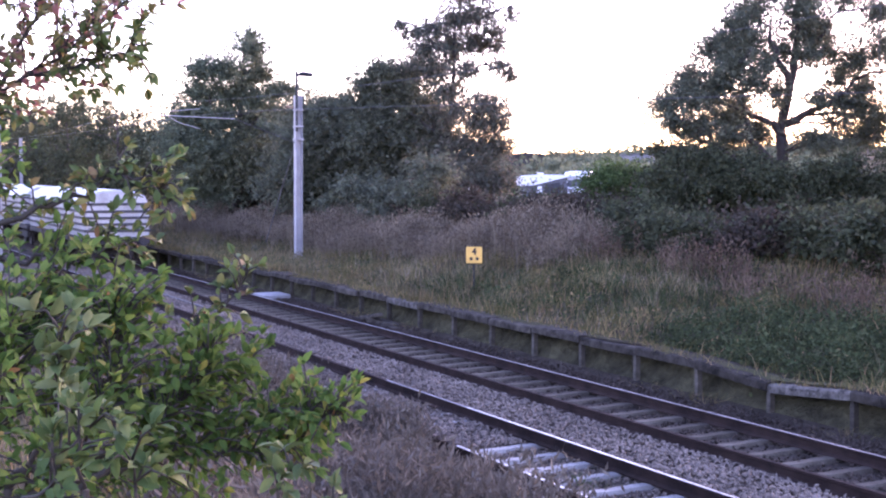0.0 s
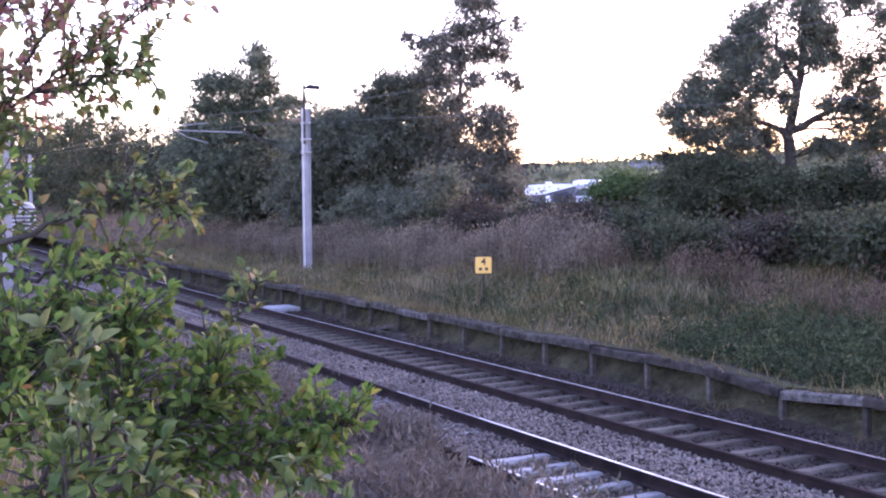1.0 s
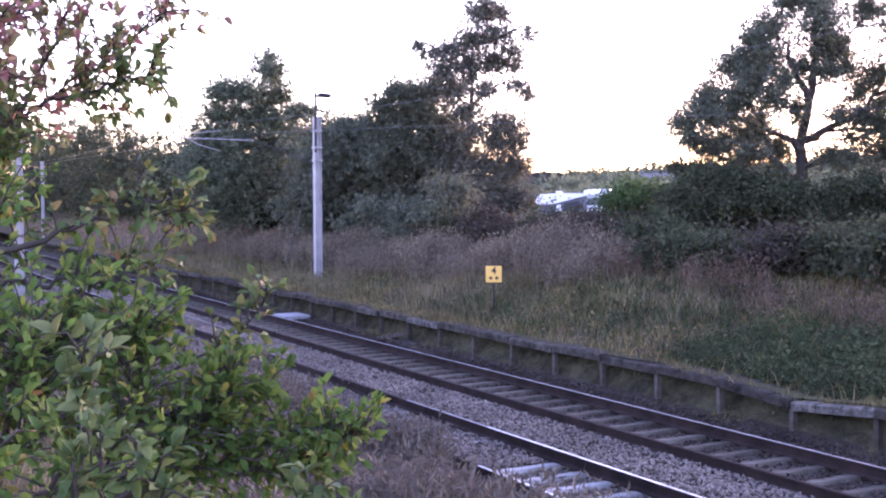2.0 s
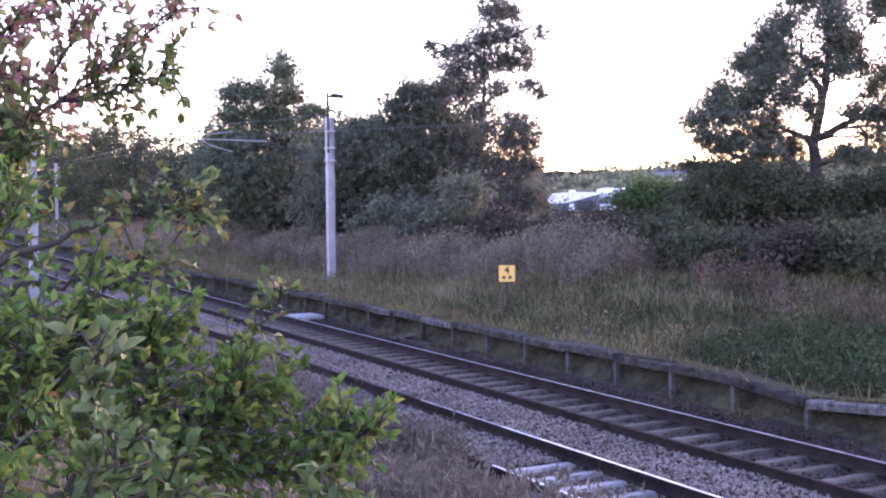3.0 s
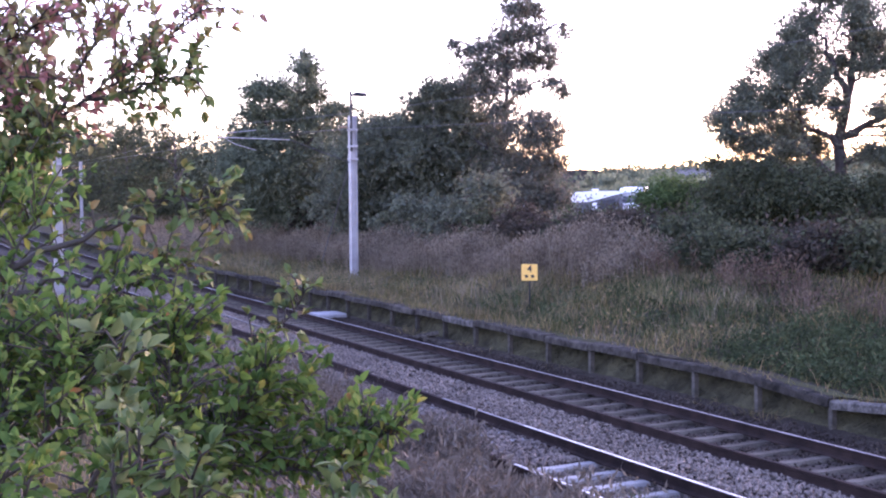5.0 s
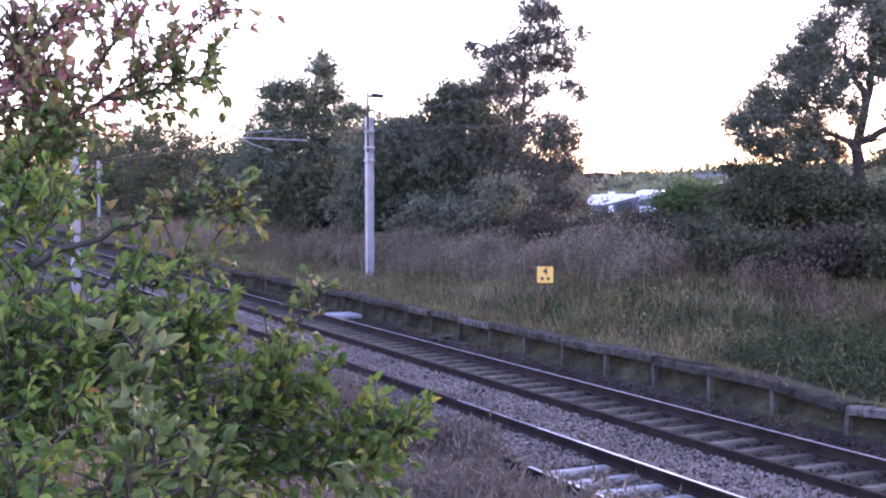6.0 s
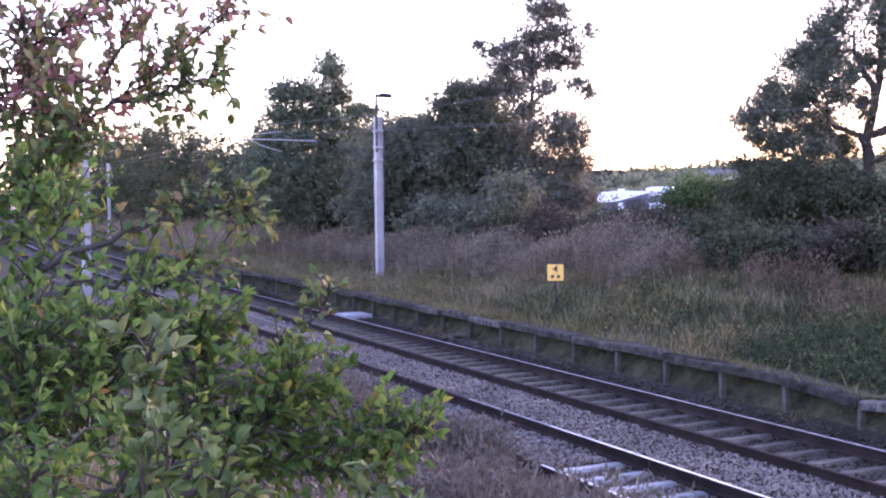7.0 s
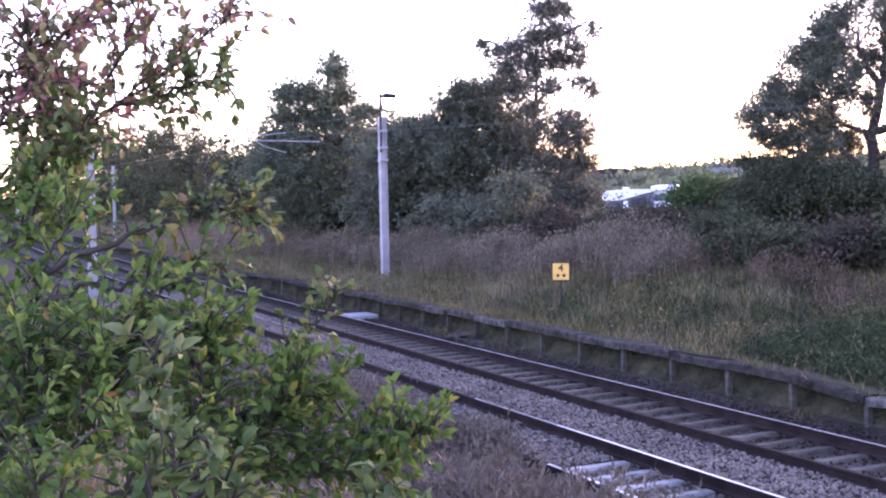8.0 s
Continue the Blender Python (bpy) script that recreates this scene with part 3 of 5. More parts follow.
mast("overhead_mast", 19.35, 5.92, 6.82, "tall grey steel mast with a small lamp on a pole", True, 5.6)
mast("overhead_mast", 15.4, -5.9, 6.0, "grey steel mast behind the bush", False, 0)
mast("overhead_mast", 70.3, 2.95, 6.35, "distant slim grey mast beside dark trees", False, 2.8, 0.2)
mast("overhead_mast", 122.0, 3.2, 6.6, "distant slim grey mast beside dark trees", False, 2.8, 0.2)


def wires():
    def wire(name, zf, off, s0, s1, label, r=0.005):
        ss = np.linspace(s0, s1, 60)
        ob = part(name, tube(bmesh.new(), [track(s, off, zf(s)) for s in ss], r, 5), M_WIRE)
        tagged(ob, label, "wire", "overhead wires")

    def sag(s):
        u = ((s - 19.4) / 51.0) % 1.0
        return 6.3 - 2.2 * u * (1 - u)
    wire("contact_wire", lambda s: min(5.6, 5.26 + 0.033 * s), 0.1, -45, 220, "thin contact wire over the electrified track")
    wire("catenary_wire", sag, 0.1, -45, 220, "thin sagging catenary wire over the electrified track")
    for i in range(30):
        s = -30 + i * 7.3
        ob = part("dropper", tube(bmesh.new(), [track(s, 0.1, min(5.6, 5.26 + 0.033 * s)), track(s, 0.1, sag(s))], 0.003, 4), M_WIRE)
        tagged(ob, "thin vertical dropper between two wires", "wire", "overhead wires")


wires()


def sign():
    root = new("stop_sign_board")
    x, y, _ = track(2.12, 4.23)
    gz = float(ground_z(2.12, 4.23))
    root.matrix_world = Matrix.Translation((x, y, gz)) @ pose(0, 0, 0, 0, 0, -4)
    tagged(root, "square yellow marker board with a black 4 over two dots", "sign")
    zc = 1.58 - gz
    part("board", box(bmesh.new(), -0.215, 0.215, -0.012, 0.012, zc - 0.22, zc + 0.22, 0.01), M_YELLOW, root)
    part("back_plate", box(bmesh.new(), -0.235, 0.235, 0.013, 0.03, zc - 0.24, zc + 0.24, 0.01), M_BLACK, root)
    part("post", tube(bmesh.new(), [(0, 0.06, -0.1), (0, 0.06, zc + 0.1)], 0.02, 8), M_DARKMETAL, root)
    for dx in (-0.08, 0.08):
        bm = bmesh.new()
        tube(bm, [(dx, -0.013, zc - 0.1), (dx, -0.017, zc - 0.1)], 0.045, 14)
        part("dot", bm, M_BLACK, root)
    cu = bpy.data.curves.new("numeral", "FONT")
    cu.body, cu.size, cu.align_x, cu.align_y, cu.extrude, cu.offset = "4", 0.25, "CENTER", "CENTER", 0.002, 0.006
    tmp = new("numeral_tmp", cu)
    me = bpy.data.meshes.new_from_object(tmp.evaluated_get(bpy.context.evaluated_depsgraph_get()))
    bpy.data.objects.remove(tmp)
    me.materials.clear()
    me.materials.append(M_BLACK)
    nb = new("numeral", me)
    nb.parent = root
    nb.matrix_local = pose(0, -0.016, zc + 0.09, 90)


sign()


# ---------------------------------------------------------------- train
def wagon_base(name):
    """Bogie wagon with a ribbed silver hood; x runs forward along the line, z = 0 on the rail."""
    L = 13.6
    root = new(name)
    # hood: chamfered cross-section with rounded shoulders
    bm = bmesh.new()
    sec = [(-1.28, 1.12), (-1.3, 1.3), (-1.3, 2.45), (-1.12, 2.78), (-0.7, 2.98), (0, 3.05), (0.7, 2.98), (1.12, 2.78), (1.3, 2.45), (1.3, 1.3), (1.28, 1.12)]
    rows = [[bm.verts.new((x, y * k, 1.12 + (z - 1.12) * kz)) for y, z in sec] for x, k, kz in ((-L / 2, 0.97, 0.96), (-L / 2 + 0.12, 1, 1), (-2.2, 1, 1), (2.2, 1, 1), (L / 2 - 0.12, 1, 1), (L / 2, 0.97, 0.96))]
    for a, b in zip(rows, rows[1:]):
        for k in range(len(sec) - 1):
            bm.faces.new((a[k], a[k + 1], b[k + 1], b[k]))
    bm.faces.new(rows[0])
    bm.faces.new(rows[-1][::-1])
    bmesh.ops.recalc_face_normals(bm, faces=bm.faces[:])
    part("hood", bm, M_HOOD, root, "silver ribbed cover")
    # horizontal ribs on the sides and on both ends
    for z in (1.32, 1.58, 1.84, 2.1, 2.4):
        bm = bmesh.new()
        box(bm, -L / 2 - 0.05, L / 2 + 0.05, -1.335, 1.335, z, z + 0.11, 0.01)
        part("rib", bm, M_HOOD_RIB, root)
    part("underframe", box(bmesh.new(), -L / 2 - 0.3, L / 2 + 0.3, -1.25, 1.25, 0.85, 1.1, 0.03), M_CHASSIS, root)
    for e in (-1, 1):
        for y in (-0.87, 0.87):
            part("buffer", tube(bmesh.new(), [(e * (L / 2 + 0.3), y, 1.0), (e * (L / 2 + 0.75), y, 1.0), (e * (L / 2 + 0.8), y, 1.0)], [0.09, 0.1, 0.2], 10), M_CHASSIS, root)
        bx = e * (L / 2 - 2.2)
        bm = box(bmesh.new(), bx - 1.35, bx + 1.35, -1.05, -0.85, 0.4, 0.72, 0.03)
        box(bm, bx - 1.35, bx + 1.35, 0.85, 1.05, 0.4, 0.72, 0.03)
        box(bm, bx - 0.2, bx + 0.2, -1.05, 1.05, 0.45, 0.88, 0.03)
        part("bogie", bm, M_CHASSIS, root)
        for ax in (-0.9, 0.9):
            bm = tube(bmesh.new(), [(bx + ax, -0.72, 0.46), (bx + ax, 0.72, 0.46)], 0.08, 8)
            tube(bm, [(bx + ax, -0.82, 0.46), (bx + ax, -0.69, 0.46)], 0.46, 20)
            tube(bm, [(bx + ax, 0.69, 0.46), (bx + ax, 0.82, 0.46)], 0.46, 20)
            part("wheelset", bm, M_CHASSIS, root)
    return root


def train():
    first = wagon_base("covered_wagon")
    tagged(first, "silver ribbed covered goods wagon at the tail of the train", "wagon", "wagons of the train")
    cars = [first]
    for i in range(7):
        c = copy_thing(first, Matrix.Identity(4))
        tagged(c, "silver ribbed covered goods wagon", "wagon")
        cars.append(c)
    part("tail_lamp", box(bmesh.new(), -7.2, -7.1, 0.52, 0.62, 0.98, 1.1, 0.015), M_TAIL, first, "lit red tail lamp")
    return cars


TRAIN = train()


def train_rows(i):
    rows = []
    for t in (0, 1, 2, 3, 4, 5, 6, 7, 8):
        s = 24.0 + 32.0 * t + 7.1 + i * 15.2
        rows.append((t, Matrix.Translation(track(s, 0)) @ pose(0, 0, 0, 0, 0, track_yaw(s))))
    return rows


# ---------------------------------------------------------------- trees
def grow_tree(name, x, y, top, rx, ry, crown0, leafmat, label, seed, clumps=40, per=420, leaf=0.2, clump_r=0.9, droop=0.0, trunk_r=0.2, shape=0.8, lean=0.0, category="tree"):
    rng = np.random.default_rng(seed)
    s, off = to_line(x, y)
    base = float(ground_z(s, off))
    root = new(name)
    root.location = (x, y, base)
    tagged(root, label, category, "trees by the railway" if category == "tree" else "bushes on the bank")
    H = top - base
    bm = bmesh.new()
    n = 7
    axis = [Vector((lean * H * (i / n) ** 1.5 + rng.normal(0, 0.06) * (i > 0), rng.normal(0, 0.06) * (i > 0), -0.15 + H * 0.93 * i / n)) for i in range(n + 1)]
    tube(bm, axis, [trunk_r * (1 - 0.93 * i / n) * (1.35 if i == 0 else 1) for i in range(n + 1)], 8)
    c0 = crown0 - base
    centres = []
    while len(centres) < clumps:
        u = rng.uniform(0, 1)
        h = c0 + (H - c0) * u
        w = max(0.06, 1 - ((u - 0.3) / 0.72) ** 2) ** shape
        if rng.uniform(0, 1) > w ** 1.5 + 0.04:
            continue
        a, r = rng.uniform(0, 2 * math.pi), math.sqrt(rng.uniform(0.04, 1))
        centres.append(Vector((axis[min(n, int(u * n))].x + math.cos(a) * rx * r * w, math.sin(a) * ry * r * w, min(h, H - clump_r * rng.uniform(0.1, 0.9)))))
    anchors = [p for p in axis[2:]]
    for i in range(9 if rx > 1 else 5):
        u = rng.uniform(0.22, 0.8)
        k = min(n - 1, int(u * n))
        p0 = axis[k].lerp(axis[k + 1], u * n - k)
        a = 2.4 * i + rng.uniform(-0.4, 0.4)
        d = Vector((math.cos(a) * rx, math.sin(a) * ry, 0)) * rng.uniform(0.45, 0.8) * (1.1 - 0.6 * u)
        pts = bent([p0, p0 + d * 0.4 + Vector((0, 0, 0.12 * H * rng.uniform(0.4, 1))), p0 + d + Vector((0, 0, 0.28 * H * rng.uniform(0.5, 1) * (1.2 - u)))], 3, 0.1, rng)
        r0 = trunk_r * 0.45 * (1.1 - u)
        tube(bm, pts, [r0 * (1 - 0.8 * j / (len(pts) - 1)) for j in range(len(pts))], 6)
        anchors += pts[2:]
    for c in centres:
        near = min(anchors, key=lambda p: (p - c).length + (3 if p.z > c.z + 0.2 else 0))
        pts = bent([near, near.lerp(c, 0.55) + Vector((0, 0, 0.12)), c], 1, 0.07, rng)
        tube(bm, pts, [trunk_r * 0.11 * (1 - 0.85 * j / (len(pts) - 1)) + 0.004 for j in range(len(pts))], 3)
    part("trunk", bm, M_BARK, root, smooth=True)
    P, A = [], []
    for c in centres:
        m = int(per * rng.uniform(0.6, 1.4))
        d = rng.normal(0, 1, (m, 3))
        d /= np.linalg.norm(d, axis=1, keepdims=True)
        rr = clump_r * rng.uniform(0.7, 1.3) * np.abs(rng.normal(0, 0.62, (m, 1)))
        q = d * rr * np.array([1, 1, 0.75]) + np.array(c)
        if droop:
            q[:, 2] -= droop * rng.uniform(0, 1, m) ** 2 * clump_r
        P.append(q)
        A.append(d * 0.5 + rng.normal(0, 0.6, (m, 3)) + np.array([0, 0, -0.35 - droop]))
    P, A = np.concatenate(P), np.concatenate(A)
    keep = P[:, 2] > 0.15
    P, A = P[keep], A[keep]
    up = rng.normal(0, 0.6, P.shape) + np.array([0, 0, 1.0])
    v, f = scatter(LEAF_F, P, A, up, rng.uniform(0.6, 1.4, len(P)) * leaf)
    ob = fast_mesh("crown", v, f, leafmat, root)
    return root


def bush(name, x, y, top, rx, ry, leafmat, label, seed, clumps=30, per=200, leaf=0.175, clump_r=0.7):
    s, off = to_line(x, y)
    b = float(ground_z(s, off))
    return grow_tree(name, x, y, top, rx, ry, b + 0.1, leafmat, label, seed, clumps, per, leaf, clump_r, 0, 0.07, 0.55, 0, "bush")


def lobed_tree(name, x, y, axis, lobes, leafmat, label, seed, leaf=0.12, dens=230, depth=0.9, droop=0.0, trunk_r=0.2, limbs=()):
    """A tree whose crown is made of leafy sprays round its limb ends; lobes are (x, z, half width, half height)."""
    rng = np.random.default_rng(seed)
    base = float(ground_z(*to_line(x, y)))
    root = new(name)
    root.location = (x, y, base)
    tagged(root, label, "tree", "trees by the railway")
    o = Vector((x, y, base))
    bm = bmesh.new()
    stem = bent([Vector((x, y, base - 0.15)) - o] + [Vector((ax, y, az)) - o for ax, az in axis], 3, 0.07, rng)
    tube(bm, stem, [trunk_r * (1.25 if i == 0 else 1 - 0.9 * i / (len(stem) - 1)) for i in range(len(stem))], 8)
    anchors = list(stem[2:])
    for limb in limbs:
        pts = bent([Vector((lx, y + rng.normal(0, 0.2) * (k > 0), lz)) - o for k, (lx, lz) in enumerate(limb)], 4, 0.07, rng)
        tube(bm, pts, [trunk_r * 0.55 * (1 - 0.85 * i / (len(pts) - 1)) for i in range(len(pts))], 6)
        anchors += pts[2:]
    P, A, PC = [], [], []
    for lx, lz, rx, rz in lobes:
        c = Vector((lx, y + rng.normal(0, depth), lz)) - o
        near = min(anchors, key=lambda p: (p - c).length + (2.5 if p.z > c.z + 0.1 else 0))
        pts = bent([near, near.lerp(c, 0.5) + Vector((0, 0, 0.1)), c], 2, 0.08, rng)
        r0 = max(0.02, trunk_r * 0.2)
        tube(bm, pts, [r0 * (1 - 0.75 * i / (len(pts) - 1)) for i in range(len(pts))], 4)
        ry = max(0.35, 0.9 * rx)
        for k in range(9):
            e = Vector(rng.normal(0, 0.62, 3))
            tube(bm, bent([c.lerp(near, 0.3 * rng.random()), c + Vector((e.x * rx, e.y * ry, abs(e.z) * rz * (1 - 2 * (droop > 0.5))))], 2, 0.05, rng), [0.022, 0.017, 0.01], 3)
        n = int(dens * max(rx, 0.3) * max(rz, 0.38) * math.pi)
        d = rng.normal(0, 1, (n, 3))
        d /= np.linalg.norm(d, axis=1, keepdims=True)
        far = np.abs(rng.normal(0, 0.84, (n, 1))) * (1 + 0.25 * np.sin(d[:, :1] * 5 + seed) * np.sin(d[:, 2:] * 6 + lx))
        q = d * np.minimum(far, 1.8) * np.array([rx, ry, rz]) + np.array(c)
        gap = np.sin(q[:, 0] * 6.1 + seed) * np.sin(q[:, 2] * 6.7 + 2 * q[:, 1]) + 0.6 * np.sin(q[:, 0] * 11.3 - q[:, 2] * 9.1)
        q, d = q[gap > -0.75 - far[:, 0]], d[gap > -0.75 - far[:, 0]]
        n = len(q)
        way = d * 0.9 + rng.normal(0, 0.5, (n, 3)) + np.array([0, 0, 0.45 - 2.2 * droop])
        way /= np.linalg.norm(way, axis=1, keepdims=True)
        m = 7
        u = rng.uniform(0, 1, (n, m, 1))
        spray = q[:, None] + way[:, None] * u * (0.3 + 0.35 * droop) + rng.normal(0, 0.045, (n, m, 3))
        P.append(spray.reshape(-1, 3))
        k = int(dens * rx * rz * 0.7)
        g = rng.normal(0, 1, (k, 3))
        g *= rng.uniform(0.05, 1, (k, 1)) ** 0.4 / np.linalg.norm(g, axis=1, keepdims=True)
        PC.append(g * np.array([rx, ry, rz]) * 0.8 + np.array(c) + np.array([0, 0, -0.2 * droop]))
        A.append((way[:, None] * 0.8 + rng.normal(0, 0.55, (n, m, 3)) + np.array([0, 0, -0.15 - 0.6 * droop])).reshape(-1, 3))
    part("trunk", bm, M_BARK, root, smooth=True)
    size = np.concatenate([rng.uniform(0.6, 1.35, sum(len(p) for p in P)) * leaf, rng.uniform(1.2, 2.2, sum(len(p) for p in PC)) * leaf])
    P, A = np.concatenate(P + PC), np.concatenate(A + [rng.normal(0, 1, p.shape) for p in PC])
    keep = P[:, 2] > 0.15
    P, A, size = P[keep], A[keep], size[keep]
    v, f = scatter(LEAF_F, P, A, rng.normal(0, 0.7, P.shape) + np.array([0, -0.3, 1.0]), size)
    fast_mesh("crown", v, f, leafmat, root)
    return root


T_LABEL = "dense dark leafy tree behind the railway bank"
lobed_tree("tree", -6.6, 66, [(-6.5, 5), (-6.2, 8.2), (-5.9, 10.6)],
           [(-5.9, 10.8, 0.6, 0.4), (-5.7, 10.1, 1.0, 0.6), (-7.1, 9.0, 1.3, 0.6), (-8.2, 9.0, 0.9, 0.6), (-5.2, 9.0, 0.8, 0.6), (-8.5, 7.9, 1.0, 0.7), (-6.7, 7.8, 1.5, 0.8), (-4.6, 8.0, 1.0, 0.4),
            (-3.8, 8.0, 0.6, 0.3), (-6.1, 8.7, 0.9, 0.6), (-5.5, 7.4, 0.8, 0.5), (-5.9, 6.5, 0.8, 0.6), (-4.6, 6.0, 0.8, 0.5), (-5.8, 5.5, 1.0, 0.5), (-8.9, 6.7, 1.3, 0.7), (-7.4, 6.5, 1.4, 0.8), (-9.1, 5.1, 1.8, 1.2), (-7.0, 4.8, 1.8, 1.2), (-5.0, 4.5, 1.4, 0.9), (-8.2, 3.2, 1.8, 1.0), (-6.0, 3.0, 1.8, 1.0)],
           L_MID, "broad green tree with a loose pointed crown", 11, 0.15, 215, 0.8, 0.0, 0.2, [[(-6.4, 5.2), (-5.4, 6.6), (-4.3, 7.8)], [(-6.5, 4.6), (-7.6, 6.8), (-8.4, 8.6)]])
lobed_tree("tree", -4.6, 66.8, [(-4.6, 5), (-4.7, 7.2)], [(-4.8, 6.8, 0.9, 0.6), (-5.9, 6.2, 0.8, 0.5), (-3.9, 6.9, 0.6, 0.5)], L_MID, "thin half-bare tree with sky showing through", 12, 0.13, 90, 0.5, 0.0, 0.09)
lobed_tree("tree", -1.5, 59, [(-1.5, 3.4), (-1.4, 6.2)],
           [(-2.6, 6.5, 0.8, 0.6), (-1.5, 6.7, 1.2, 0.6), (-0.3, 6.7, 1.1, 0.6), (-1.5, 5.4, 1.7, 1.0), (-2.9, 5.0, 1.1, 1.0), (0.2, 5.4, 1.3, 1.0), (-2.2, 3.6, 1.8, 1.1), (-0.3, 3.5, 1.6, 1.1), (-3.3, 3.4, 1.1, 0.9)],
           L_DARK, T_LABEL, 13, 0.15, 270, 0.6, 0.0, 0.2)
lobed_tree("tree", 1.4, 58, [(1.4, 3.6), (1.5, 7.2)],
           [(0.8, 8.3, 0.8, 0.5), (0.2, 7.7, 0.6, 0.5), (1.8, 8.2, 0.9, 0.6), (2.5, 8.5, 0.7, 0.6), (1.9, 7.2, 1.3, 0.8), (0.7, 6.9, 1.0, 0.8), (0.5, 5.6, 1.4, 1.0), (2.2, 5.6, 1.4, 1.1), (3.1, 6.6, 0.8, 0.8),
            (0.9, 4.0, 1.7, 1.1), (2.7, 4.0, 1.4, 1.2), (3.7, 5.0, 0.8, 0.8)],
           L_DARK, T_LABEL, 14, 0.15, 270, 0.6, 0.1, 0.2)
grow_tree("tree", -1.2, 63, 6.7, 3.0, 1.6, 1.8, L_DARK, T_LABEL, 19, 60, 330, 0.2, 1.1, 0, 0.2, 0.45)
grow_tree("tree", 2.0, 62, 7.0, 2.6, 1.6, 1.8, L_DARK, T_LABEL, 21, 60, 330, 0.2, 1.05, 0, 0.2, 0.45)
lobed_tree("birch_tree", 3.8, 56, [(3.9, 6), (4.1, 9.2), (4.6, 12.8)],
           [(4.5, 12.0, 0.8, 0.7), (5.4, 12.2, 0.55, 0.5), (4.7, 12.9, 0.5, 0.5), (4.1, 10.9, 0.75, 0.6), (5.2, 11.0, 0.8, 0.6), (3.2, 10.4, 0.6, 0.5), (2.4, 10.15, 0.5, 0.3), (1.7, 10.45, 0.3, 0.2), (2.9, 9.45, 0.8, 0.5),
            (4.1, 9.7, 0.75, 0.75), (5.2, 9.9, 0.75, 0.6), (5.9, 10.3, 0.35, 0.5), (3.3, 8.6, 0.9, 0.6), (4.6, 8.6, 0.6, 0.4), (3.8, 7.6, 0.7, 0.7), (3.6, 6.4, 0.7, 0.7), (3.7, 5.2, 0.8, 0.8), (6.2, 8.75, 0.4, 0.08), (6.6, 8.4, 0.12, 0.3), (6.7, 11.2, 0.25, 0.2), (6.1, 9.8, 0.2, 0.3)],
           L_BIRCH, "tall thin birch with sparse drooping twigs", 15, 0.14, 150, 0.4, 0.8, 0.17,
           [[(4.05, 8.6), (3.0, 9.8), (1.6, 10.5)], [(4.1, 7.6), (5.2, 8.6), (6.6, 8.6)], [(4.3, 10.4), (5.6, 10.8), (6.7, 11.3)], [(3.9, 5.2), (2.9, 5.9), (2.0, 6.6)]])
lobed_tree("birch_tree", 5.0, 55, [(5.1, 4.5), (5.4, 7.2)],
           [(5.4, 7.0, 0.75, 0.5), (5.8, 6.3, 0.6, 0.7), (4.95, 6.2, 0.35, 0.6), (6.1, 5.2, 0.35, 0.5), (5.5, 5.0, 0.6, 0.8), (4.6, 5.2, 0.5, 0.6), (4.3, 6.7, 0.4, 0.5), (4.9, 3.9, 1.0, 0.8), (6.0, 3.7, 0.8, 0.7), (4.0, 4.4, 0.5, 1.0)],
           L_BIRCH, "small birch with hanging leafy twigs", 16, 0.14, 230, 0.3, 0.7, 0.11)
